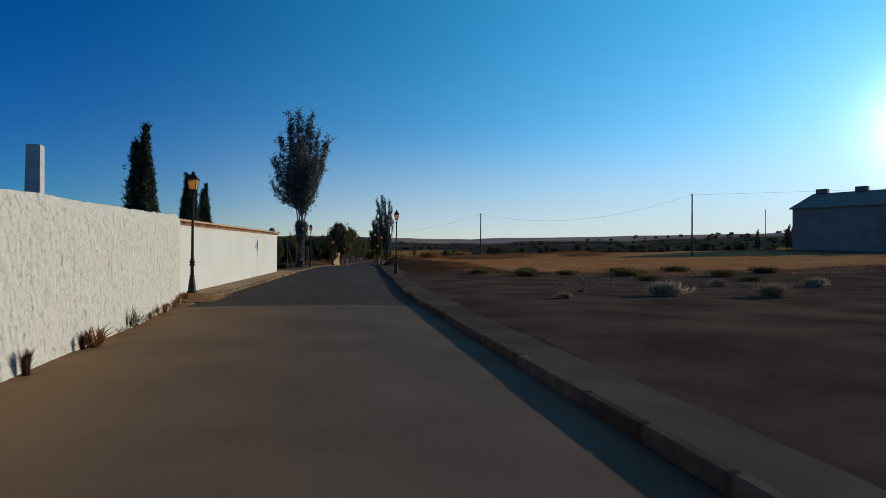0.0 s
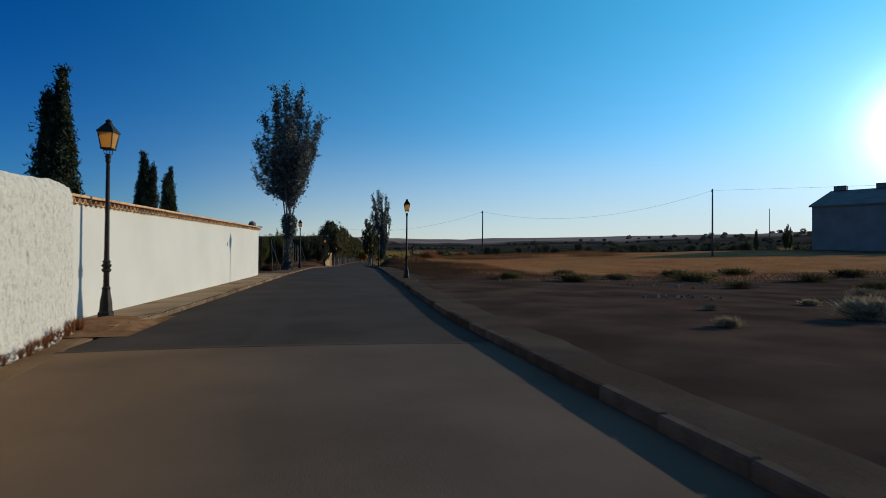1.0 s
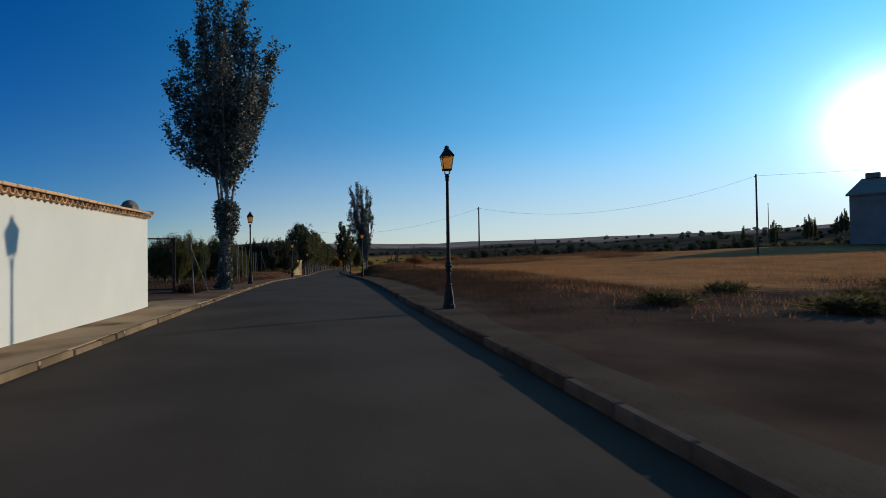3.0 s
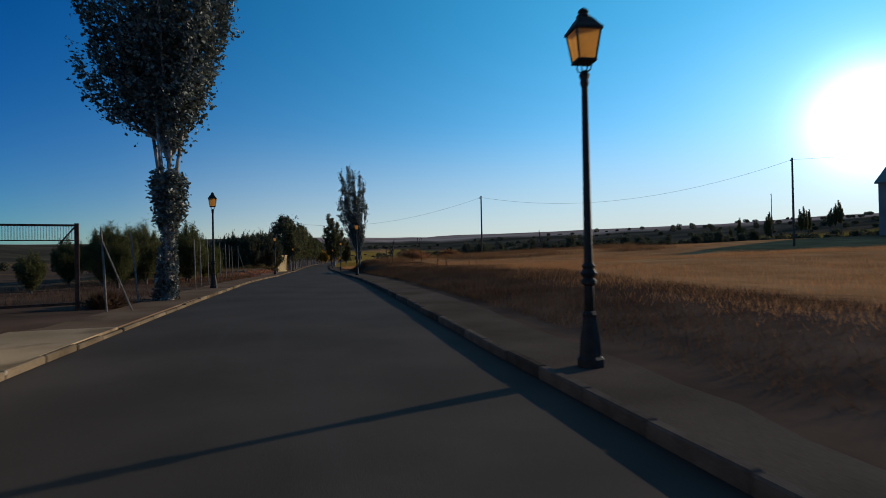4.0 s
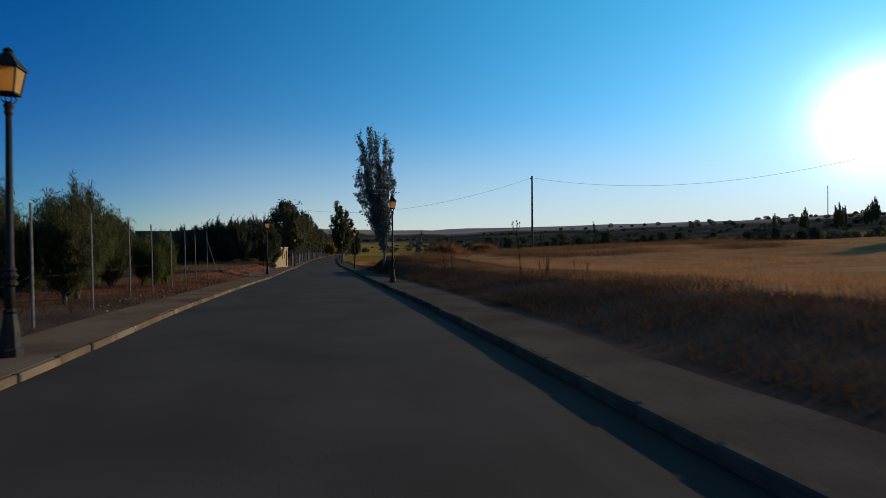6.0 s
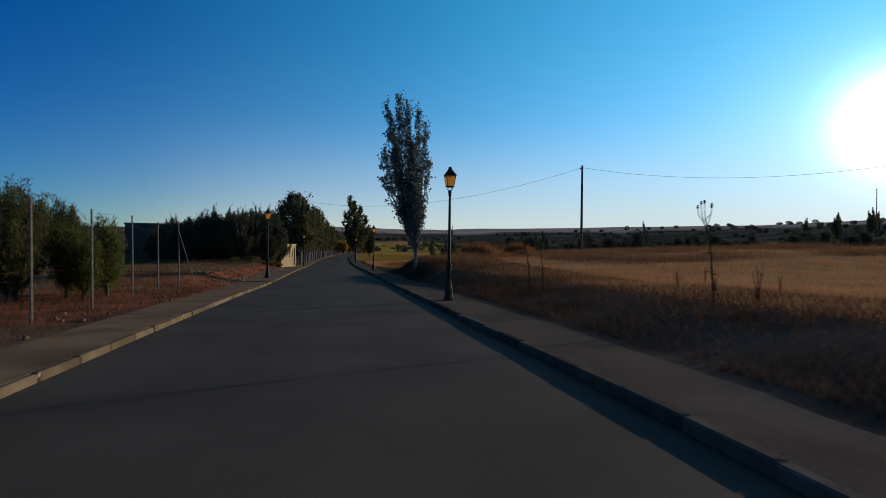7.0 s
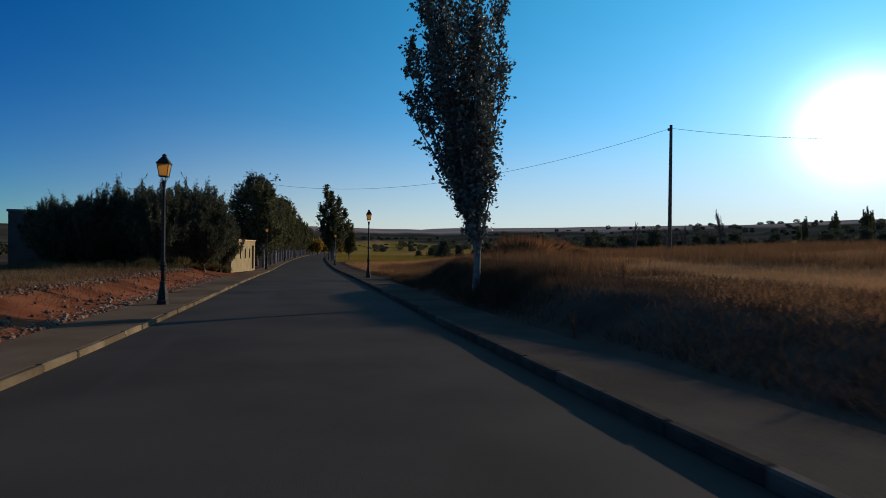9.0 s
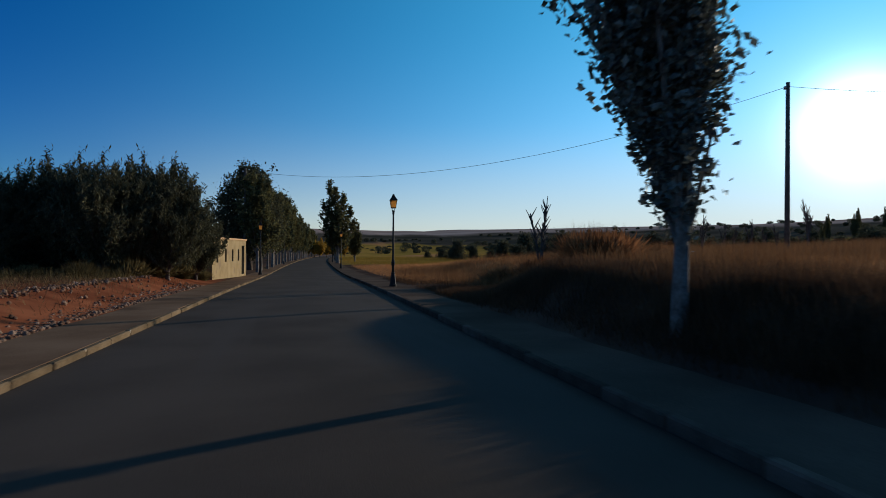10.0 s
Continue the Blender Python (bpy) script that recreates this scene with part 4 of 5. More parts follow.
# cypresses behind the wall
cyp = plume_tree("cypress_tree", "dark green narrow cypress behind the wall", "tree", 6.4,
                 [(a, b, c, d * 1.22) for a, b, c, d in [(0.1, 0.0, 6.4, 0.36), (0.0, 0.1, 5.9, 0.42), (-0.35, 0.1, 5.7, 0.38), (0.25, -0.1, 4.9, 0.42), (-0.15, -0.2, 4.6, 0.48), (0.5, 0.0, 3.0, 0.4), (-0.55, 0.1, 3.0, 0.4), (0.0, 0.4, 3.6, 0.5), (0.2, -0.4, 3.4, 0.5), (0.65, 0.1, 2.0, 0.35), (-0.7, -0.1, 2.0, 0.35), (0.0, 0.0, 2.6, 0.7)]],
                 0.16, 0.042, 2300, 21, M_CYPRESS, M_BARK_DARK, group="cypresses", first=0.2, last=1.0, trunk_top=2.5, tuft=0.12, loose=0.2, long=3.4, up=1.1)
place(cyp, -7.83, 24.9, 0)
replant(cyp, -8.65, 39.8, 80, 0.84)
replant(cyp, -8.88, 36.5, 200, 0.95)

# elm suckers on the waste ground
elm = plume_tree("elm_tree", "dense dark elm thicket tree with upright shoots", "tree", 4.9, shoots(54, 2.1, 2.7, 5.2, 0.28, 3), 0.1, 0.05, 560, 33, M_LEAF_DARK, M_BARK_DARK, group="elm thicket", first=0.2, last=0.6, trunk_top=1.5, tuft=0.2, loose=0.12, long=4.2, up=1.2)
place(elm, at(-6.2, 108.5), 108.5, 0)
rngE = random.Random(3)
for i in range(26):
    y = 107.5 + (i % 3) * 3.2 + rngE.uniform(-1.2, 1.2)
    x = at(-6.6, y) - i * 0.28 + rngE.uniform(-0.5, 0.5)
    replant(elm, x, y, rngE.uniform(0, 360), rngE.uniform(0.8, 1.05) - 0.004 * i)
for w, y, sc in ((-5.6, 106.8, 0.85), (-5.7, 109.8, 0.8), (-5.4, 111.8, 0.75), (-7.5, 105.5, 0.9)):
    replant(elm, at(w, y), y, y * 61 % 360, sc)
big = make_tree("shade_tree", "large dark broadleaved tree beside the small building", "tree", 9.4, [(1.6, 1.2), (3.0, 2.8), (5.2, 3.5), (7.4, 2.9), (8.6, 1.9), (9.4, 0.9)], 0.3, 110, 20000, 0.16, 41, M_LEAF_DARK, M_BARK_DARK, rise=1.2, clump=0.34, first=1.6)
place(big, 0.3, 136.5, 0)

# avenue past the building
avenue = plume_tree("avenue_tree", "roadside avenue tree with a pale trunk", "tree", 8.0, [(x * 1.0, y * 1.0, z, w) for x, y, z, w in shoots(14, 1.7, 6.0, 9.0, 0.62, 5)], 0.14, 0.17, 190, 51, M_LEAF_AVENUE, M_BARK_WHITE, group="avenue", first=1.4, last=2.8, trunk_top=4.0, tuft=0.28)
place(avenue, at(-4.1, 131.0), 131.0, 0)
rngV = random.Random(8)
for i in range(26):
    y = 136 + i * 5.5
    replant(avenue, at(-4.1 + rngV.uniform(-0.2, 0.2), y), y, rngV.uniform(0, 360), rngV.uniform(0.85, 1.25))
poplar_far = plume_tree("poplar_tree", "narrow poplar at the roadside", "tree", 13.0, [(-1.0, 0, 12.8, 0.9), (-0.3, 0.5, 12.0, 1.0), (0.6, -0.4, 11.0, 0.95), (-1.7, 0.2, 9.6, 0.9), (1.5, 0.2, 9.0, 0.85), (0, 1.2, 9.0, 1.0), (0, -1.2, 9.0, 1.0), (0.2, 0, 7.0, 1.1), (2.0, 0.3, 6.8, 0.7), (-1.6, -0.5, 6.5, 0.8)],
                        0.24, 0.19, 170, 61, M_LEAF_AVENUE, M_BARK_WHITE, group="far poplars", first=0.7, last=2.4, trunk_top=5.0, tuft=0.32)
place(poplar_far, at(4.1, 170.0), 170.0, 0, None, 1.12).scale = (1.3, 1.3, 0.97)
for y, sc, w in ((179, 0.6, 7.2), (192, 0.85, 4.2), (206, 0.8, 4.2), (220, 0.9, 4.3), (240, 0.9, 4.3)):
    replant(poplar_far, at(w, y), y, y * 37 % 360, sc).scale = (sc * 1.1, sc * 1.1, sc * 0.86)

glowing = plume_tree("young_tree", "yellow-green young tree at the end of the avenue", "tree", 4.5, shoots(14, 1.5, 3.0, 4.6, 0.6, 6), 0.1, 0.2, 130, 91, M_YELLOW, M_BARK_DARK, group="yellowing trees", first=0.4, last=1.0, trunk_top=2.0, tuft=0.25)
place(glowing, at(-0.6, 262), 262, 0, None, 1.35)
for w, y, sc in ((1.4, 268, 1.4), (-2.6, 270, 1.3), (3.4, 275, 1.3), (-5.0, 262, 1.1), (7.0, 268, 1.0)):
    replant(glowing, at(w, y), y, y * 17 % 360, sc)

# young pines inside the fence
pine = plume_tree("pine_sapling", "feathery dull green young pine inside the fence", "tree", 3.3, shoots(34, 1.0, 2.3, 3.4, 0.34, 9), 0.07, 0.02, 1150, 71, M_PINE, M_BARK_DARK, group="young pines", first=0.15, last=0.5, trunk_top=1.4, tuft=0.15, loose=0.2, long=8.0, up=1.3)
place(pine, -6.4, 72.6, 0, None, 1.0)
for x, y, sc in ((-6.5, 73.2, 1.02), (-5.1, 65.0, 1.05), (-4.6, 62.5, 0.9), (-6.3, 60.5, 0.95), (-6.4, 56.0, 0.85), (-7.4, 57.6, 0.8), (-6.2, 68.5, 0.95), (-8.0, 66.5, 1.1),
                 (-8.5, 76.0, 1.0), (-10.5, 63.0, 0.8), (-10.5, 70.0, 1.05), (-8.6, 53.5, 0.5), (-12.0, 56.0, 0.6), (-9.2, 84.0, 1.0), (-12.5, 78.0, 1.0), (-6.9, 66.5, 0.75), (-9.5, 75.0, 0.9), (-5.7, 62.0, 0.65), (-7.6, 61.8, 0.7), (-8.8, 69.5, 0.85)):
    replant(pine, x, y, x * 97 % 360, sc)

fresh = plume_tree("pine_sapling", "slim yellow-green young pine beside the fence", "tree", 2.4, shoots(20, 0.45, 1.4, 2.5, 0.24, 12), 0.05, 0.02, 1200, 77, M_PINE_LIGHT, M_BARK_DARK, group="young pines", first=0.1, last=0.4, trunk_top=1.0, tuft=0.14, loose=0.2, long=8.0, up=1.3)
place(fresh, -4.6, 74.5, 0, None, 1.1)
for x, y, sc in ((-5.3, 73.6, 1.05), (-4.9, 75.6, 0.9), (-4.75, 73.2, 0.85)):
    replant(fresh, x, y, x * 100 % 360, sc)


# ---- gate and fence ----
def make_gate():
    x0, y0 = -4.44, 44.94
    z = hill(x0, y0)
    root = thing("field_gate", x0, y0, z, "rusty steel sliding field gate with thin upright bars", "gate", rz=17)
    part("gate_post", box(bmesh.new(), 0, 0, 1.0, 0.1, 0.1, 2.2, bevel=0.008), M_RUST, root)
    part("gate_post", box(bmesh.new(), -6.6, 0, 1.0, 0.1, 0.1, 2.2, bevel=0.008), M_RUST, root)
    part("top_rail", box(bmesh.new(), -3.25, 0, 2.05, 6.6, 0.05, 0.05, bevel=0.004), M_RUST, root)
    part("bottom_rail", box(bmesh.new(), -3.3, 0, 0.16, 6.5, 0.05, 0.06, bevel=0.004), M_RUST, root)
    part("brace", tube(bmesh.new(), [(-0.03, 0, 2.02), (-0.35, 0, 1.6)], [0.02, 0.02], 5), M_RUST, root)
    bm = bmesh.new()
    box(bm, 0, 0, 1.87, 0.01, 0.01, 0.34)
    first = part("bar", bm, M_RUST, root)
    first.location.x = -0.1
    part("middle_rail", box(bmesh.new(), -3.3, 0, 1.69, 6.5, 0.03, 0.025, bevel=0.003), M_RUST, root)
    for i in range(1, 117):
        ob = new("bar", first.data)
        ob.parent = root
        ob.location.x = -0.1 - i * 0.0555


make_gate()


def make_stake(x, y, h, lx, ly, r, mat, group, label, brace=None):
    root = thing("fence_post", x, y, hill(x, y), label, "fence post", group)
    part("post", tube(bmesh.new(), [(0, 0, -0.3), (lx * 0.5, ly * 0.5, h * 0.5), (lx, ly, h)], [r, r, r * 0.9], 7), mat, root)
    if brace:
        part("brace", tube(bmesh.new(), [(brace, 0.1, -0.1), (lx * 0.85, ly * 0.85, h * 0.85)], [r * 0.8, r * 0.8], 6), mat, root)


FENCE = [(-3.63, 44.3, 2.0, 0.55), (-3.6, 47.2, 2.0, None), (-3.65, 53.3, 2.1, None), (-3.05, 53.8, 2.0, None), (-3.3, 57.2, 2.2, None), (-3.4, 60.6, 2.25, None), (-3.48, 64.1, 2.3, None),
         (-3.45, 66.7, 2.3, None), (-3.4, 69.6, 2.3, None), (-3.5, 73.2, 2.4, None), (-3.62, 76.8, 2.4, None), (-3.3, 78.6, 2.5, 0.6)]
for i, (x, y, h, br) in enumerate(FENCE):
    make_stake(x, y, h, (-0.12, -0.22)[i] if i < 2 else -0.05, 0.04, 0.024, M_GALV, "fence posts", "thin weathered steel fence post standing beside the pavement", br)


def make_mesh_wire():
    root = thing("wire_fence", 0, 0, 0, "sagging thin wire strands strung between the fence posts", "fence")
    for lev in (0.9, 1.9):
        bm = bmesh.new()
        pts = []
        for (xa, ya, ha, _), (xb, yb, hb, _) in zip(FENCE[1:], FENCE[2:]):
            for k in range(4):
                t = k / 4
                pts.append((xa + (xb - xa) * t - 0.04, ya + (yb - ya) * t, hill(xa + (xb - xa) * t, ya + (yb - ya) * t) + lev * ha / 2.15 - 0.04 * math.sin(math.pi * t)))
        tube(bm, pts, [0.0013] * len(pts), 3)
        part("wire", bm, M_RUST, root)


make_mesh_wire()


# ---- utility poles and wires ----
def make_pole(x, y, top, r):
    z = hill(x, y)
    root = thing("utility_pole", x, y, z, "weathered wooden utility pole standing in the dry field", "utility pole", "utility poles")
    part("shaft", tube(bmesh.new(), [(0, 0, -0.6), (0, 0, (top - z) * 0.5), (0, 0, top - z)], [r, r * 0.85, r * 0.7], 10), M_WOOD_POLE, root, smooth=True)
    part("insulator", lathe(bmesh.new(), [(0.03, top - z - 0.32), (0.07, top - z - 0.3), (0.07, top - z - 0.22), (0.03, top - z - 0.2)], 8), M_GREY_STONE, root).location.x = -0.18
    part("arm", box(bmesh.new(), -0.1, 0, top - z - 0.34, 0.3, 0.05, 0.05), M_RUST, root)


P1, P2, P3, P4 = (26.44, 102.75, 9.35), (53.57, 78.2, 11.2), (0.2, 131.0, 7.8), (150.0, 10.0, 14.0)
for p in (P1, P2, P3, (141.0, 166.0, 17.6)):
    make_pole(*p, 0.13)


def make_wire(a, b, sag):
    bm = bmesh.new()
    pts = []
    for k in range(25):
        t = k / 24
        p = Vector(a).lerp(Vector(b), t)
        pts.append((p.x, p.y, p.z - 0.2 - sag * 4 * t * (1 - t)))
    tube(bm, pts, [0.011] * 25, 4)
    ob = mesh_object("power_line", bm, M_IRON)
    tagged(ob, "dark overhead cable hung slack between poles", "cable", "overhead cables")


make_wire(P3, P1, 2.0)
make_wire(P1, P2, 2.4)
make_wire(P2, P4, 1.0)


# ---- small roadside building ----
def make_house():
    x0, y0 = -0.7, 114.6
    z = zr(y0) + 0.05
    root = thing("roadside_building", x0, y0, z, "low ochre plastered roadside building with small dark openings", "building", rz=-8.5)
    length, depth, h = 9.0, 5.0, 2.35
    holes = [(0.9, 0.95, 0.45, 0.75), (2.9, 0.95, 0.45, 0.75), (4.7, 0.95, 0.45, 0.75), (6.4, 0.95, 0.45, 0.75), (7.6, 0.0, 0.85, 1.95)]
    bm = bmesh.new()
    cuts = [0.0]
    for hy, _, wd, _ in holes:
        cuts += [hy, hy + wd]
    cuts.append(length)
    for i in range(len(cuts) - 1):
        ya, yb = cuts[i], cuts[i + 1]
        if i % 2 == 0:
            box(bm, -0.12, (ya + yb) / 2, h / 2 - 0.3, 0.24, yb - ya, h + 0.6)
        else:
            hz, hh = holes[i // 2][1], holes[i // 2][3]
            box(bm, -0.12, (ya + yb) / 2, (hz - 0.6) / 2, 0.24, yb - ya, hz + 0.6)
            box(bm, -0.12, (ya + yb) / 2, (hz + hh + h) / 2, 0.24, yb - ya, h - hz - hh)
    part("front_wall", bm, M_HOUSE, root)
    part("side_wall", box(bmesh.new(), -depth / 2 - 0.12, 0.12, h / 2 - 0.3, depth - 0.24, 0.24, h + 0.6), M_HOUSE, root)
    part("side_wall", box(bmesh.new(), -depth / 2 - 0.12, length - 0.12, h / 2 - 0.3, depth - 0.24, 0.24, h + 0.6), M_HOUSE, root)
    part("back_wall", box(bmesh.new(), -depth - 0.12, length / 2, h / 2 - 0.3, 0.24, length, h + 0.6), M_HOUSE, root)
    # added dark panels stand for the unlit room behind each opening
    for hy, hz, wd, hh in holes:
        part("shutter", box(bmesh.new(), -0.2, hy + wd / 2, hz + hh / 2, 0.04, wd - 0.01, hh - 0.01), M_DARK, root)
    bm = box(bmesh.new(), 0, 0, 0, depth + 0.14, length + 0.1, 0.1, bevel=0.01)
    roof = part("roof", bm, M_TILE, root)
    roof.matrix_basis = pose(-depth / 2, length / 2, h + 0.14, 0, 3, 0)


make_house()


# ---- barn across the field ----
def make_barn():
    x0, y0 = 83.0, 91.0
    root = thing("farm_barn", x0, y0, hill(x0, y0) - 0.3, "large grey gabled farm barn with ridge vents", "barn", rz=30)
    wide, length, eave, ridge = 26.0, 45.0, 7.8, 11.4
    bm = bmesh.new()
    sec = [(0, -2), (wide, -2), (wide, eave), (wide / 2, ridge), (0, eave)]
    a = [bm.verts.new((x, 0, zz)) for x, zz in sec]
    b = [bm.verts.new((x, -length, zz)) for x, zz in sec]
    bm.faces.new(list(reversed(a)))
    bm.faces.new(b)
    for i in range(5):
        bm.faces.new((a[i], a[(i + 1) % 5], b[(i + 1) % 5], b[i]))
    bmesh.ops.recalc_face_normals(bm, faces=bm.faces)
    part("wall", bm, M_BARN, root)
    sl = (ridge - eave) / (wide / 2)
    for sx in (-0.4, wide + 0.4):
        bm = bmesh.new()
        e = eave - 0.4 * sl + 0.03
        v = [bm.verts.new(p) for p in ((sx, 0.4, e), (wide / 2, 0.4, ridge + 0.03), (wide / 2, -length - 0.4, ridge + 0.03), (sx, -length - 0.4, e),
                                       (sx, 0.4, e + 0.25), (wide / 2, 0.4, ridge + 0.28), (wide / 2, -length - 0.4, ridge + 0.28), (sx, -length - 0.4, e + 0.25))]
        for f in ((0, 1, 2, 3), (7, 6, 5, 4), (0, 4, 5, 1), (1, 5, 6, 2), (2, 6, 7, 3), (3, 7, 4, 0)):
            bm.faces.new([v[i] for i in f])
        bmesh.ops.recalc_face_normals(bm, faces=bm.faces)
        part("roof", bm, M_BARN_ROOF, root)
    for i in range(6):
        part("ridge_vent", box(bmesh.new(), wide / 2, -1.2 - i * 6.5, ridge + 0.65, 1.4, 2.0, 0.9, bevel=0.05), M_BARN_ROOF, root)
    part("big_door", box(bmesh.new(), -0.05, -18, 2.2, 0.12, 5.0, 4.8), M_BARN_ROOF, root)


make_barn()


# ---- pillar and chimney behind the wall ----
def make_pillar():
    x, y = -10.4, 22.0
    z = hill(x, y)
    root = thing("stone_pillar", x, y, z, "plain grey square stone pillar rising behind the wall", "pillar", rz=8)
    h = 5.15 - z
    bm = bmesh.new()
    lathe(bm, [(0.42, -0.3), (0.42, 0.5), (0.36, 0.55), (0.30, h)], 4, math.pi / 4)
    part("shaft", bm, M_GREY_STONE, root)


make_pillar()


def make_chimney():
    y = WALL_Y1 - 0.75
    root = thing("roof_vent", at(WALL_W - 0.2, y), y, wall_top(y) + 0.06, "small grey domed vent cap on the wall's end", "vent", rz=ROAD_TURN)
    part("neck", box(bmesh.new(), 0, 0, 0.05, 0.3, 0.5, 0.2, bevel=0.02), M_BARN_ROOF, root)
    bm = lathe(bmesh.new(), [(0.3, 0.14), (0.31, 0.19), (0.25, 0.26), (0.15, 0.31), (0.03, 0.335)], 12)
    dome = part("dome", bm, M_BARN_ROOF, root, smooth=True)
    dome.scale = (0.6, 0.85, 0.9)
    spout = barrel_mesh("spout", 0.34, 0.08, 0.08, 0.016, True, M_TILE)
    ob = new("spout", spout)
    ob.parent = root
    ob.matrix_basis = pose(0.08, 0.5, 0.0, 0, 4, 20)


make_chimney()


# ---- field plants ----
def make_grass(name, label, area, n, h, mat, seed, lean=0.35, group="", low=None):
    """Blades, three-sided, over an area given by a function that returns (x, y) or nothing."""
    rng = random.Random(seed)
    verts, faces = [], []
    made = 0
    while made < n:
        p = area(rng)
        if p is None:
            continue
        made += 1
        x, y = p
        z = hill(x, y) - 0.02
        hh = h * rng.uniform(0.5, 1.25) * (low(x - cx(y)) if low else 1.0)
        a = rng.uniform(0, 6.283)
        wd = 0.0035 + 0.0045 * rng.random() + 0.004 * h
        lx, ly = rng.gauss(0, lean) * hh, rng.gauss(0, lean) * hh
        b = len(verts)
        verts += [(x - wd * math.cos(a), y - wd * math.sin(a), z), (x + wd * math.cos(a), y + wd * math.sin(a), z), (x + lx, y + ly, z + hh)]
        faces.append((b, b + 1, b + 2))
    ob = pydata(name, verts, faces, mat)
    tagged(ob, label, "grass", group, "stuff")
    return ob


def field_area(rng):
    y = rng.uniform(30, 150)
    w = 6.0 + 42 * rng.random() ** 1.7
    x = at(w, y)
    d = noise.noise(Vector((x * 0.12, y * 0.12, 20))) + 0.35 * noise.noise(Vector((x * 0.5, y * 0.5, 2)))
    lo = ramp01(26, 48, y)
    return (x, y) if rng.random() < ((0.45 + d) * lo + 0.03) * ramp01(7.2, 9.4, w + 2 * d) else None


make_grass("dry_grass", "golden dry grass over the field", field_area, 210000, 0.2, M_DRY, 1, low=lambda w: 0.7 + 0.3 * ramp01(6.5, 11.0, w))


def left_area(rng):
    y = rng.uniform(46, 112)
    w = -4.4 - 9 * rng.random() ** 1.3
    x = at(w, y)
    d = noise.noise(Vector((x * 0.25, y * 0.25, 9)))
    if y > 80 and w > -6.3:
        d -= 0.38
    return (x, y) if rng.random() < 0.45 + d else None


make_grass("roadside_weeds", "short dry weeds along the fence and bank", left_area, 16000, 0.24, M_SCRUB, 2, 0.5)


def scrub_area(rng):
    y = rng.uniform(30, 116)
    w = 4.55 + 6.5 * rng.random() ** 1.2
    x = at(w, y)
    d = noise.noise(Vector((x * 0.3, y * 0.3, 31)))
    return (x, y) if rng.random() < (0.6 + d) * ramp01(28, 44, y) else None


make_grass("bank_scrub", "low brown scrub on the roadside bank, darkened for shade", scrub_area, 110000, 0.2, M_SCRUB, 7, 0.6)


def stubble_area(rng):
    y = rng.uniform(106, 150)
    w = rng.uniform(5.0, 30)
    return at(w, y), y


def crop_area(rng):
    y = rng.uniform(152, 240)
    w = rng.uniform(5.5, 75)
    x = at(w, y)
    return (x, y) if rng.random() < 0.6 + noise.noise(Vector((x * 0.03, y * 0.05, 3))) else None


make_grass("stubble", "orange cut stubble beside the far road", stubble_area, 45000, 0.3, M_STUBBLE, 23, 0.3)
make_grass("crop", "low yellow-green crop on the far field", crop_area, 70000, 0.55, M_CROP, 24, 0.3)


def belt_area(rng):
    y = rng.uniform(84, 128)
    w = 5.2 + 36 * rng.random() ** 1.3
    x = at(w, y)
    d = noise.noise(Vector((x * 0.16, y * 0.16, 40))) + 0.4 * noise.noise(Vector((x * 0.6, y * 0.6, 5)))
    return (x, y) if rng.random() < (0.25 + d) * ramp01(86, 95, y + 0.3 * w) * ramp01(5.5, 8.5, w) else None


make_grass("tall_dry_grass", "tall rust-brown dry grass standing in the field", belt_area, 70000, 0.62, M_TALL_DRY, 18, 0.25)


def brush_area(rng):
    y = rng.uniform(77, 100)
    w = rng.uniform(4.2, 7.0)
    x = at(w, y)
    d = noise.noise(Vector((x * 0.4, y * 0.4, 50)))
    return (x, y) if rng.random() < (0.55 + d) * ramp01(4.2, 4.6, w) * ramp01(81, 86, y) else None


make_grass("bank_brush", "low brown brush on the bank round the poplar, darkened for shade", brush_area, 26000, 0.28, M_SCRUB, 38, 0.3)


def thicket_area(rng):
    y = rng.uniform(102, 108.5)
    w = rng.uniform(-16, -6.2)
    x = at(w, y)
    d = noise.noise(Vector((x * 0.3, y * 0.3, 12)))
    return (x, y) if rng.random() < 0.4 + d + 0.4 * ramp01(102, 107, y) else None


make_grass("tall_weeds", "tall olive weeds in front of the thicket", thicket_area, 10000, 0.42, M_OLIVE, 8, 0.3)


def waste_area(rng):
    y = rng.uniform(76, 104)
    w = -5.0 - 13 * rng.random()
    x = at(w, y)
    d = noise.noise(Vector((x * 0.25, y * 0.25, 15)))
    return (x, y) if rng.random() < (0.5 + d) * (0.25 + 0.75 * ramp01(-5.6, -6.6, w)) else None


make_grass("waste_grass", "thin pale dry grass on the waste ground", waste_area, 32000, 0.17, M_WASTE, 28, 0.45)


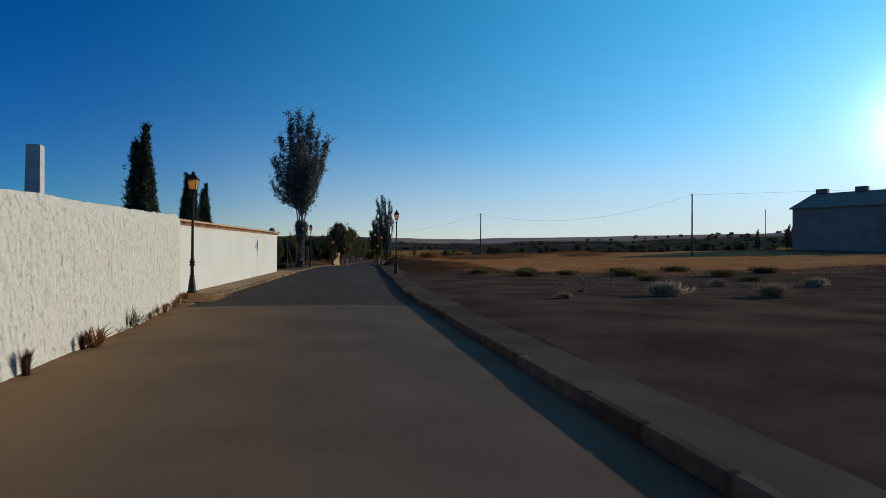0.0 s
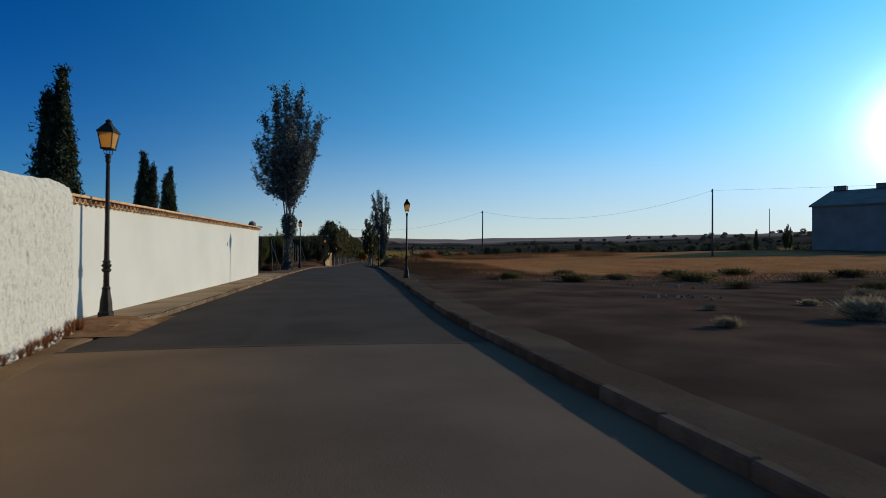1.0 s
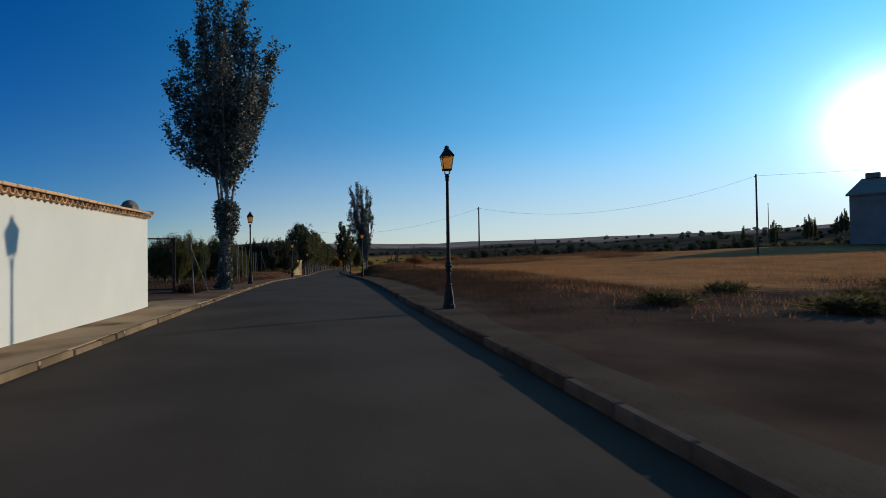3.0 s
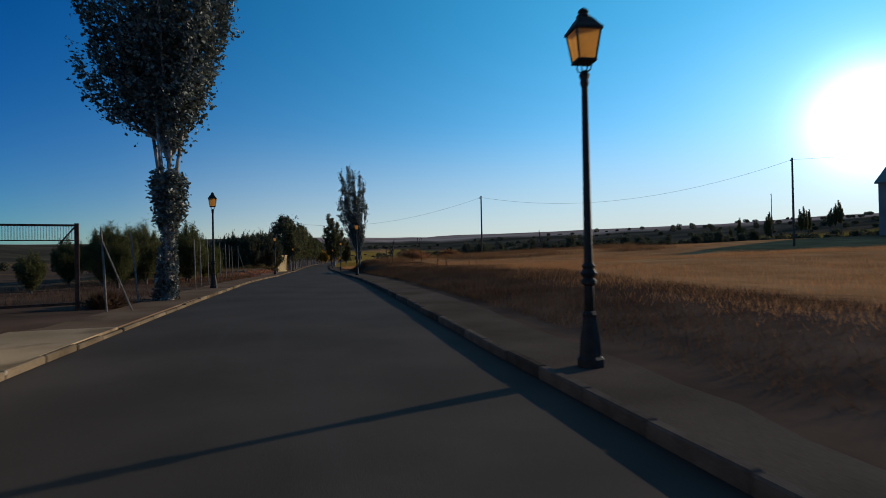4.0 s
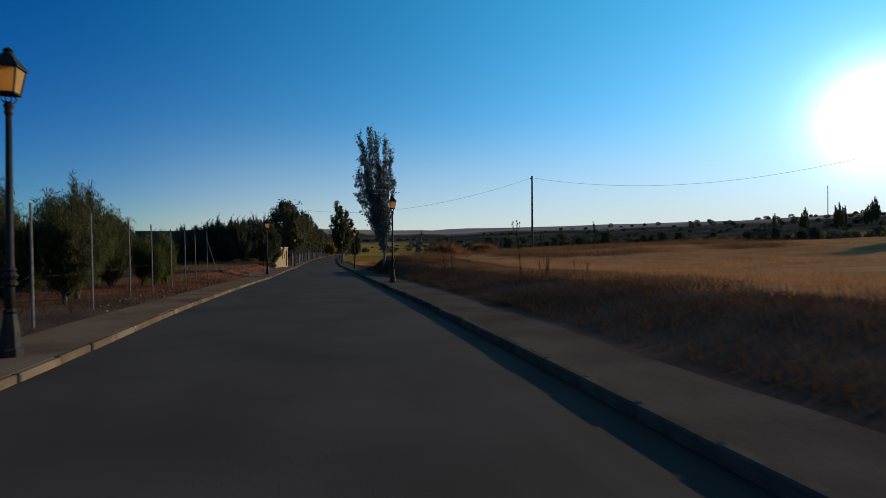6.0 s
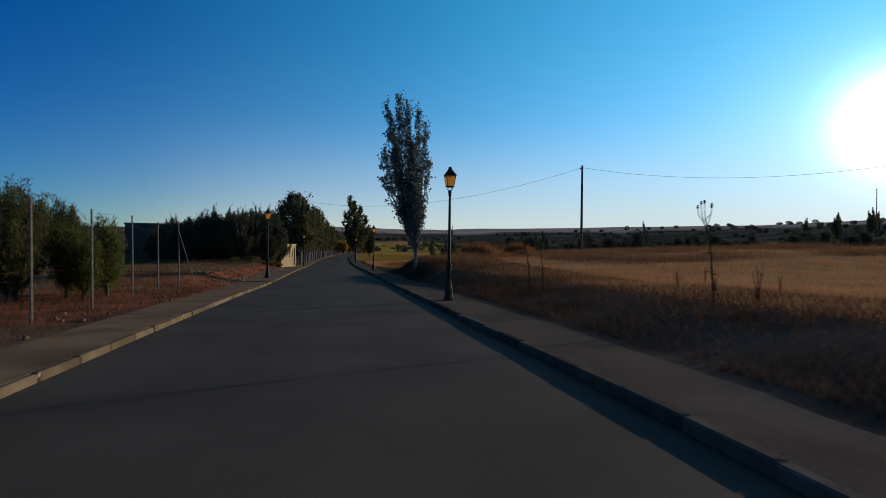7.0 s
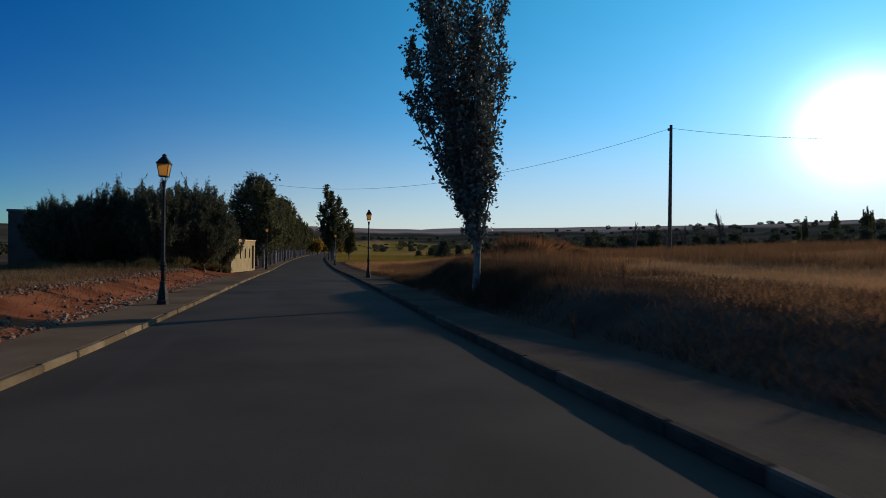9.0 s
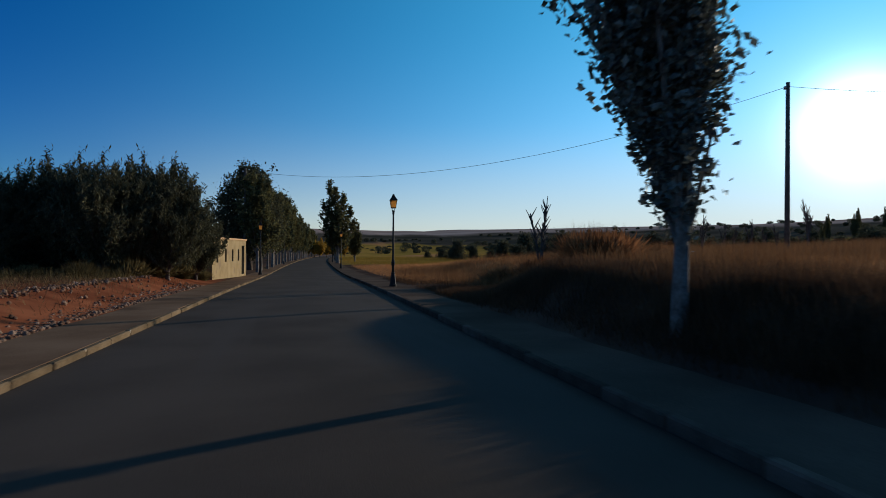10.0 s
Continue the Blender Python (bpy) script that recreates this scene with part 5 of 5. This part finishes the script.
def make_tuft(seed, mat, n, r, h, label, name="dry_bush", steep=0.25):
    rng = random.Random(seed)
    root = thing(name, 0, 0, 0, label, "bush", "dry bushes")
    verts, faces = [], []
    for _ in range(n):
        a, b = rng.uniform(0, 6.283), rng.uniform(0, 6.283)
        rr = r * rng.random() * 0.5
        el = rng.uniform(steep, 1.5)
        ln = h * rng.uniform(0.5, 1.1)
        x, y = rr * math.cos(a), rr * math.sin(a)
        dx, dy, dz = ln * math.cos(el) * math.cos(b) * r / h, ln * math.cos(el) * math.sin(b) * r / h, ln * math.sin(el)
        k = len(verts)
        wd = 0.012
        verts += [(x - wd, y, -0.05), (x + wd, y, -0.05), (x + dx, y + dy, dz), (x + dx * 0.6 + 0.05, y + dy * 0.6, dz * 0.5), (x + dx * 0.6 - 0.02, y + dy * 0.6 + 0.05, dz * 0.55), (x + dx * 0.9, y + dy * 0.9 + 0.06, dz * 0.8)]
        faces += [(k, k + 1, k + 2), (k + 3, k + 4, k + 5)]
    pydata("foliage", verts, faces, mat, root)
    return root


tuft = make_tuft(3, M_WEED, 500, 0.8, 0.6, "pale dry tumbleweed bush on bare earth")
place(tuft, 10.2, 16.2)
for x, y, sc in ((13.9, 16.1, 1.0), (6.6, 15.6, 0.4), (16.0, 21.5, 0.7), (8.4, 18.5, 0.35), (12.2, 19.6, 0.4), (19.5, 20.2, 0.8)):
    replant(tuft, x, y, x * 71 % 360, sc)
clump = make_tuft(4, M_OLIVE, 420, 0.9, 0.4, "low olive-brown weed clump on the bare lot", "weed_clump")
place(clump, 14.0, 33.0)
for x, y, sc in ((10.6, 30.5, 1.2), (17.2, 31.5, 1.5), (19.0, 35.5, 1.3), (22.5, 30.0, 1.4), (8.6, 33.5, 1.0), (24.0, 37.0, 1.5), (12.3, 36.0, 1.1), (28.0, 33.0, 1.4), (15.6, 26.4, 0.9), (20.5, 25.2, 1.0)):
    replant(clump, x, y, x * 83 % 360, sc)
def trunk_area(rng):
    x, y = rng.uniform(7.35, 9.3), rng.uniform(84.6, 88.2)
    d = noise.noise(Vector((x * 0.8, y * 0.8, 51)))
    return (x, y) if rng.random() < (0.6 + d) * ramp01(4.35, 4.7, x - cx(y)) else None


make_grass("trunk_brush", "knee-high dark dry brush round the poplar's foot", trunk_area, 4500, 0.42, M_SCRUB, 39, 0.3)


def make_weed(seed, mat, n, r, h, label, name):
    """Thin arching blades from one root."""
    rng = random.Random(seed)
    root = thing(name, 0, 0, 0, label, "weed", "weeds at the wall")
    verts, faces = [], []
    for _ in range(n):
        a, b = rng.uniform(0, 6.283), rng.uniform(0, 6.283)
        ln, out = h * rng.uniform(0.45, 1.1), r * rng.uniform(0.2, 1.0)
        x, y = 0.25 * r * math.cos(b), 0.25 * r * math.sin(b)
        c, d = math.cos(a), math.sin(a)
        k = len(verts)
        verts += [(x - 0.006 * d, y + 0.006 * c, -0.04), (x + 0.006 * d, y - 0.006 * c, -0.04), (x + 0.4 * out * c + 0.007 * d, y + 0.4 * out * d - 0.007 * c, 0.65 * ln),
                  (x + 0.4 * out * c - 0.007 * d, y + 0.4 * out * d + 0.007 * c, 0.65 * ln), (x + out * c, y + out * d, ln)]
        faces += [(k, k + 1, k + 2, k + 3), (k + 3, k + 2, k + 4)]
    pydata("foliage", verts, faces, mat, root)
    return root


foot = make_weed(5, M_FOOT, 60, 0.22, 0.36, "small rusty weed at the foot of the wall", "wall_weed")
place(foot, old_wall_x(9.0) + 0.17, 9.0, 0, zr(9) + 0.03).scale = (1.5, 1.5, 0.75)
rng_f = random.Random(12)
for k in range(26):
    y = 12.2 + 5.4 * (k / 25) ** 0.8 + rng_f.uniform(-0.12, 0.12)
    sc = rng_f.uniform(0.28, 0.5) + (0.2 if k % 6 == 5 or k > 21 else 0.0)
    replant(foot, old_wall_x(y) + rng_f.uniform(0.1, 0.2), y, rng_f.uniform(0, 360), sc, zr(y) + 0.03)
dark_weed = make_weed(6, M_SCRUB, 90, 0.13, 0.27, "dense dark weed at the foot of the wall", "wall_weed")
place(dark_weed, old_wall_x(7.05) + 0.15, 7.05, 0, zr(7) + 0.03)
replant(dark_weed, old_wall_x(8.7) + 0.13, 8.7, 80, 0.7, zr(9) + 0.03)
thin_weed = make_weed(7, M_OLIVE, 22, 0.16, 0.4, "thin pale olive weed at the foot of the wall", "wall_weed")
place(thin_weed, old_wall_x(11.1) + 0.14, 11.1, 0, zr(11) + 0.03)
replant(thin_weed, old_wall_x(11.35) + 0.14, 11.35, 130, 0.6, zr(11) + 0.03)


def make_flakes():
    """Lumps of fallen whitewash along the wall's foot."""
    rng = random.Random(21)
    verts, faces = [], []
    for _ in range(150):
        y = 17.9 - 7.5 * rng.random() ** 1.5
        x, z = old_wall_x(y) + rng.uniform(0.05, 0.17), zr(y) + rng.uniform(0.01, 0.09)
        sz = rng.uniform(0.018, 0.055)
        k = len(verts)
        for dx, dy, dz in ((1, 0, 0), (-1, 0, 0), (0, 1, 0), (0, -1, 0), (0, 0, 1.5), (0, 0, -0.8)):
            verts.append((x + sz * dx * rng.uniform(0.6, 1.1), y + sz * dy * rng.uniform(0.6, 1.2), z + sz * dz * rng.uniform(0.6, 1.1)))
        faces += [(k + a, k + b, k + c) for a, b, c in ((0, 2, 4), (2, 1, 4), (1, 3, 4), (3, 0, 4), (2, 0, 5), (1, 2, 5), (3, 1, 5), (0, 3, 5))]
    tagged(pydata("wall_rubble", verts, faces, M_OLD_WALL), "crumbled lumps of whitewash along the old wall's foot", "rubble", kind="stuff")


make_flakes()
heap = make_tuft(15, M_SCRUB, 700, 0.6, 0.5, "dark heap of dry brush beside the gate post", "brush_heap")
place(heap, -4.0, 45.4)
replant(heap, -4.15, 46.1, 140, 0.75)
replant(heap, -3.25, 48.4, 40, 0.6)
weed_bush = make_tuft(41, M_OLIVE, 900, 0.9, 0.85, "olive weed bush at the foot of the thicket", "weed_bush")
place(weed_bush, at(-6.6, 105.2), 105.2)
for w, y, sc in ((-7.8, 104.2, 0.8), (-6.0, 107.2, 1.0), (-5.6, 109.5, 0.9), (-9.6, 104.6, 0.7), (-5.3, 112.6, 0.8)):
    replant(weed_bush, at(w, y), y, y * 47 % 360, sc)
rusty = make_tuft(8, M_RED_BUSH, 2200, 2.6, 2.0, "large rust-brown dry bush in the field")
place(rusty, 17.0, 104.5, 0, None, 1.0)
for x, y, sc in ((14.6, 102.0, 0.42), (19.5, 106.5, 0.55), (12.0, 103.5, 0.5), (22.5, 107.0, 0.55), (11.0, 98.0, 0.42), (26.0, 118.0, 0.9)):
    replant(rusty, x, y, x * 53 % 360, sc)


def make_bare(seed, h, name, label, category, group, mat, n=9, spread=0.4, twigs=5, r=0.03):
    """A leafless plant: stems that fork upwards."""
    rng = random.Random(seed)
    root = thing(name, 0, 0, 0, label, category, group)
    for k in range(n):
        a = k * 2.399 + rng.uniform(-0.4, 0.4)
        hh = h * rng.uniform(0.6, 1.0)
        sp = spread * h * rng.uniform(0.3, 1.0)
        p = [Vector((0, 0, -0.1 + h * 0.05 * k / n)), Vector((sp * 0.35 * math.cos(a), sp * 0.35 * math.sin(a), hh * 0.5)), Vector((sp * math.cos(a), sp * math.sin(a), hh))]
        bm = tube(bmesh.new(), p, [r, r * 0.7, r * 0.25], 4)
        for j in range(twigs):
            t = rng.uniform(0.35, 0.95)
            q = p[0].lerp(p[1], t * 2) if t < 0.5 else p[1].lerp(p[2], t * 2 - 1)
            b = rng.uniform(0, 6.283)
            tube(bm, [q, q + Vector((math.cos(b) * 0.5, math.sin(b) * 0.5, 0.9)) * h * rng.uniform(0.06, 0.16)], [r * 0.45, r * 0.15], 3)
        part("branch", bm, mat, root)
    return root


stalk = make_bare(4, 0.75, "dry_stalk", "tall dry brown weed stalk in the field", "weed", "dry stalks", M_RED_BUSH, 4, 0.22, 7, 0.012)
place(stalk, 8.4, 70.9, 0, None, 0.7)
for x, y, sc in ((11.05, 66.8, 1.0), (12.6, 66.4, 0.8), (6.9, 80.5, 0.7), (9.3, 77.0, 0.7), (15.0, 72.0, 0.9), (10.2, 84.0, 0.8)):
    replant(stalk, x, y, x * 77 % 360, sc)
replant(stalk, 9.65, 63.95, 30, 1.3)
replant(stalk, 11.8, 69.2, 200, 1.0)


def make_thistle(seed, h, fork):
    """A withered thistle: one stem, drooping dead leaves and a few upturned heads."""
    rng = random.Random(seed)
    root = thing("thistle", 0, 0, 0, "tall withered brown thistle with dry seed heads beside the field", "weed", "thistles")
    bend = Vector((rng.uniform(-0.1, 0.05), 0.03, 0)) * h
    spine = [Vector((0, 0, -0.1)), Vector((0, 0, 0.5 * h)) + bend * 0.4, Vector((0, 0, 0.8 * h)) + bend]
    part("stem", tube(bmesh.new(), spine, [0.016, 0.012, 0.009], 6), M_SCRUB, root)
    for k in range(fork):
        a = k * 6.283 / fork + rng.uniform(-0.4, 0.4)
        out, top = h * rng.uniform(0.05, 0.085), h * rng.uniform(0.88, 0.97)
        tip = spine[2] + Vector((out * math.cos(a), out * math.sin(a), top - 0.8 * h))
        mid = spine[2].lerp(tip, 0.5) + Vector((0.4 * out * math.cos(a), 0.4 * out * math.sin(a), -0.01))
        branch = part("branch", tube(bmesh.new(), [spine[2] - Vector((0, 0, 0.06 * k)), mid, tip], [0.008, 0.007, 0.006], 5), M_SCRUB, root)
        head = lathe(bmesh.new(), [(0.006, -0.01), (0.02, 0.008), (0.023, 0.025), (0.014, 0.042), (0.022, 0.06), (0.004, 0.066)], 7)
        bmesh.ops.translate(head, verts=head.verts, vec=tip)
        part("seed_head", head, M_SCRUB, branch)
    verts, faces = [], []
    for k in range(22):
        z = h * rng.uniform(0.08, 0.62)
        c, a = spine[0].lerp(spine[1], min(1.0, z / (0.5 * h))), rng.uniform(0, 6.283)
        d, e = Vector((math.cos(a), math.sin(a), 0)), Vector((-math.sin(a), math.cos(a), 0))
        ln, n0 = rng.uniform(0.05, 0.13), len(verts)
        b = Vector((c.x, c.y, z))
        verts += [tuple(b - e * 0.006), tuple(b + e * 0.006), tuple(b + d * ln * 0.6 + e * 0.02 + Vector((0, 0, 0.03))), tuple(b + d * ln * 0.6 - e * 0.016 + Vector((0, 0, 0.01))), tuple(b + d * ln - Vector((0, 0, rng.uniform(0, 0.06))))]
        faces += [(n0, n0 + 1, n0 + 2, n0 + 3), (n0 + 3, n0 + 2, n0 + 4)]
    pydata("dead_leaves", verts, faces, M_SCRUB, root)
    return root


for k, (x, y) in enumerate(((7.7, 70.25), (7.98, 70.0))):
    place(make_thistle(31 + k, 2.14 - hill(x, y), 4 + k), x, y, 40 * k)
place(make_thistle(21, 2.05, 5), 8.69, 63.97)
bare = make_bare(6, 2.6, "bare_tree", "small bare dead tree among dry grass", "tree", "bare trees", M_BARK_DARK, 3, 0.16, 20, 0.055)
place(bare, 14.2, 104.6, 0, None, 1.55)
for x, y, sc in ((32.5, 127.4, 0.8), (34.2, 117.3, 0.8), (43.5, 125.1, 0.75), (46.2, 126.7, 0.7), (43.7, 122.1, 0.85), (29.0, 105.7, 0.45), (40.6, 113.7, 1.1), (53.1, 129.7, 0.7), (43.3, 133.2, 0.5)):
    replant(bare, x, y, x * 91 % 360, sc * 1.45)

# far hedges and lone trees
hedge = make_tree("field_tree", "small dark tree on the far field boundary", "tree", 4.2, [(0.0, 1.9), (1.0, 2.2), (2.4, 1.8), (3.5, 1.1), (4.3, 0.3)], 0.12, 44, 2400, 0.26, 81, M_LEAF_DARK, M_BARK_DARK, rise=1.0, group="field boundary trees", clump=0.42, first=0.2, sparse=0.3)
place(hedge, 48.0, 165.0, 0)
rngH = random.Random(14)
far_spots = []
for i in range(460):
    az = rngH.uniform(5, 62)
    row = (165, 185, 205, 300)[i % 4]
    d = row + rngH.gauss(0, 9) + 0.35 * (az - 30)
    x, y = 2 + d * math.sin(radians(az)), 30 + d * math.cos(radians(az))
    size = rngH.uniform(0.4, 0.95) * (0.75 + d / 500)
    tall = rngH.uniform(0.6, 1.3)
    if x - cx(y) < 26 or (az < 18 and i % 4) or (70 < x < 160 and 40 < y < 150):
        continue
    if row <= 200 and i % 8 < 5:
        replant(hedge, x, y, rngH.uniform(0, 360), size).scale.z *= tall
    else:
        far_spots.append((x, y, size, tall))
for i in range(260):
    az = rngH.uniform(4, 62)
    d = rngH.choice((360, 395, 430, 480, 560)) + rngH.gauss(0, 10) + 0.6 * az
    far_spots.append((2 + d * math.sin(radians(az)), 30 + d * math.cos(radians(az)), rngH.uniform(0.6, 1.4), rngH.uniform(0.4, 0.8)))
for i in range(60):
    az = rngH.uniform(-50, -8)
    d = rngH.uniform(150, 320)
    far_spots.append((d * math.sin(radians(az)), 40 + d * math.cos(radians(az)), rngH.uniform(0.5, 1.0), 1.0))


def make_far_woods():
    """Bushes and small trees too far off to count, as one mesh of leaf clumps."""
    rng = np.random.default_rng(5)
    clouds = []
    for x, y, size, tall in far_spots:
        n = 260
        d = rng.normal(size=(n, 3))
        d /= np.linalg.norm(d, axis=1, keepdims=True)
        p = d * rng.uniform(0.35, 1.0, (n, 1)) ** 0.5 * np.array([2.0, 2.0, 2.1 * tall]) * size * rng.uniform(0.75, 1.15, (n, 1))
        p[:, 2] += 1.7 * tall * size
        clouds.append(p + np.array([x, y, hill(x, y)]))
    v, f = leaf_mesh(np.concatenate(clouds), 0.5, rng)
    tagged(pydata("far_woods", v, f, M_LEAF_DARK), "dark hedges and scattered trees across the far fields", "trees", kind="stuff")


make_far_woods()
for k, (x, y, sc) in enumerate(((193, 238.7, 0.72), (205, 246.6, 1.0), (228, 253, 1.12), (232, 255, 1.0), (262, 265, 1.05), (267, 267, 1.15), (273, 270, 1.0), (290, 272, 0.95), (296, 274, 1.1), (302, 276, 1.2))):
    replant(poplar_far, x, y, k * 70, sc).scale = (0.78 * sc, 0.78 * sc, sc)


def make_shed():
    x, y = -14.7, 124.5
    root = thing("old_shed", x, y, hill(x, y), "dark windowless shed half hidden behind the thicket", "shed", rz=6)
    part("wall", box(bmesh.new(), 0, 3, 2.0, 6, 6, 5.4), M_SHED, root)
    part("roof", box(bmesh.new(), 0, 3, 4.8, 6.2, 6.2, 0.2, bevel=0.03), M_BARN_ROOF, root)


make_shed()
for x, y, sc in ((-12.4, 122.6, 0.92), (-13.9, 123.2, 0.86), (-11.0, 121.8, 0.95)):
    replant(elm, x, y, x * 57 % 360, sc)

# ---- pieces: stones, tiles, kerbs ----
def make_stones():
    rng = random.Random(17)
    bm = bmesh.new()
    bmesh.ops.create_icosphere(bm, subdivisions=1, radius=1.0)
    for v in bm.verts:
        v.co *= 1 + 0.28 * noise.noise(v.co * 1.7)
    me = bpy.data.meshes.new("stone")
    bm.to_mesh(me)
    bm.free()
    me.materials.append(M_STONE)
    root = tagged(new("stone_border"), "loose pale field stones heaped along the pavement's edge", "stones", kind="structure")
    def spot():
        if rng.random() < 0.07:
            y = rng.uniform(80, 108)
            w = rng.uniform(-6.6, -4.4)
        elif rng.random() < 0.72:
            y = rng.uniform(82, 108) if rng.random() < 0.965 else rng.uniform(60, 84)
            w = -4.34 - abs(rng.gauss(0, 0.28 if y > 84 else 0.6))
        else:
            y = rng.uniform(84, 107)
            w = -6.15 + rng.gauss(0, 0.16)
        return at(w, y), y
    for i in range(290):
        x, y = spot()
        sz = rng.uniform(0.03, 0.066) if y > 84 else rng.uniform(0.02, 0.04)
        ob = new("stone", me)
        ob.parent = root
        ob.matrix_basis = Matrix.LocRotScale((x, y, hill(x, y) + sz * 0.4), Euler((rng.uniform(0, 6), rng.uniform(0, 6), rng.uniform(0, 6))), (sz * 1.2, sz, sz * 0.9))
    base_v = [v.co.copy() for v in me.vertices]
    base_f = [tuple(p.vertices) for p in me.polygons]
    verts, faces = [], []
    for i in range(2400):
        x, y = spot()
        sz = rng.uniform(0.022, 0.055)
        q = Euler((rng.uniform(0, 6), rng.uniform(0, 6), rng.uniform(0, 6))).to_matrix()
        k = len(verts)
        z = hill(x, y) + sz * 0.4
        for v in base_v:
            p = q @ v
            verts.append((x + p.x * sz, y + p.y * sz, z + p.z * sz))
        faces += [tuple(k + j for j in f) for f in base_f]
    tagged(pydata("pebble", verts, faces, M_PEBBLE, root), kind="stuff")


make_stones()


def make_rubble():
    """Low heaps of pale rubble on the bare lot."""
    rng = random.Random(31)
    root = tagged(new("rubble_heap"), "low pale rubble scattered on the bare lot", "rubble")
    me = next(o.data for o in scene.objects if o.name.startswith("stone") and o.type == "MESH" and o.parent and o.parent.name == "stone_border")
    for i in range(60):
        y = 27.5 + rng.gauss(0, 0.8)
        x = 11.4 + rng.uniform(-0.4, 5.5) if i % 3 else 9.6 + rng.gauss(0, 0.7)
        if i % 3 == 0:
            y = 22.0 + rng.gauss(0, 0.5)
        sz = rng.uniform(0.03, 0.085)
        ob = new("stone", me)
        ob.parent = root
        ob.matrix_basis = Matrix.LocRotScale((x, y, hill(x, y) + sz * 0.25), Euler((rng.uniform(0, 6), rng.uniform(0, 6), rng.uniform(0, 6))), (sz * 1.4, sz, sz * 0.7))


make_rubble()
trough = barrel_mesh("tile", 0.42, 0.1, 0.1, 0.018, False, M_TILE)
cap = bpy.data.meshes.new("cap_tile")
bm = box(bmesh.new(), 0, 0, 0, 0.46, 0.43, 0.055, bevel=0.012)
bm.to_mesh(cap)
bm.free()
cap.materials.append(M_CAP)
rise_t = math.degrees(math.atan(0.018))
pitch_t = 0.22
n_t = int((WALL_Y1 - WALL_Y0) / pitch_t)
rng_t = random.Random(2)
for i in range(n_t):
    y = WALL_Y0 + 0.1 + i * pitch_t
    if y < 18.3:
        continue
    ob = new("tile", trough)
    ob.parent = wall_new
    ob.matrix_basis = pose(at(WALL_W + 0.12, y), y, wall_top(y) - 0.005 + rng_t.uniform(-0.006, 0.006), 0, rng_t.uniform(-2, 2), ROAD_TURN + 180 + rng_t.uniform(-2, 2))
    if i % 2 == 0:
        yc = y + pitch_t / 2
        for w, dz, roll in ((-0.1, 0.045, -9), (-0.36, -0.01, 16)):
            ob = new("cap_tile", cap)
            ob.parent = wall_new
            ob.matrix_basis = pose(at(WALL_W + w + (0.02 if roll < 0 else 0), yc), yc, wall_top(yc) + dz + rng_t.uniform(-0.004, 0.004) + (0.03 if roll < 0 else 0.0), rise_t, -roll, ROAD_TURN + rng_t.uniform(-0.8, 0.8))
make_kerb("kerb_left", -1, 18.0, 150, M_KERB, "row of pale concrete kerb stones beside the pavement")
make_kerb("kerb_right", 1, -12.0, 180, M_KERB_R, "row of grey concrete kerb stones at the field side, toned dark for shade")
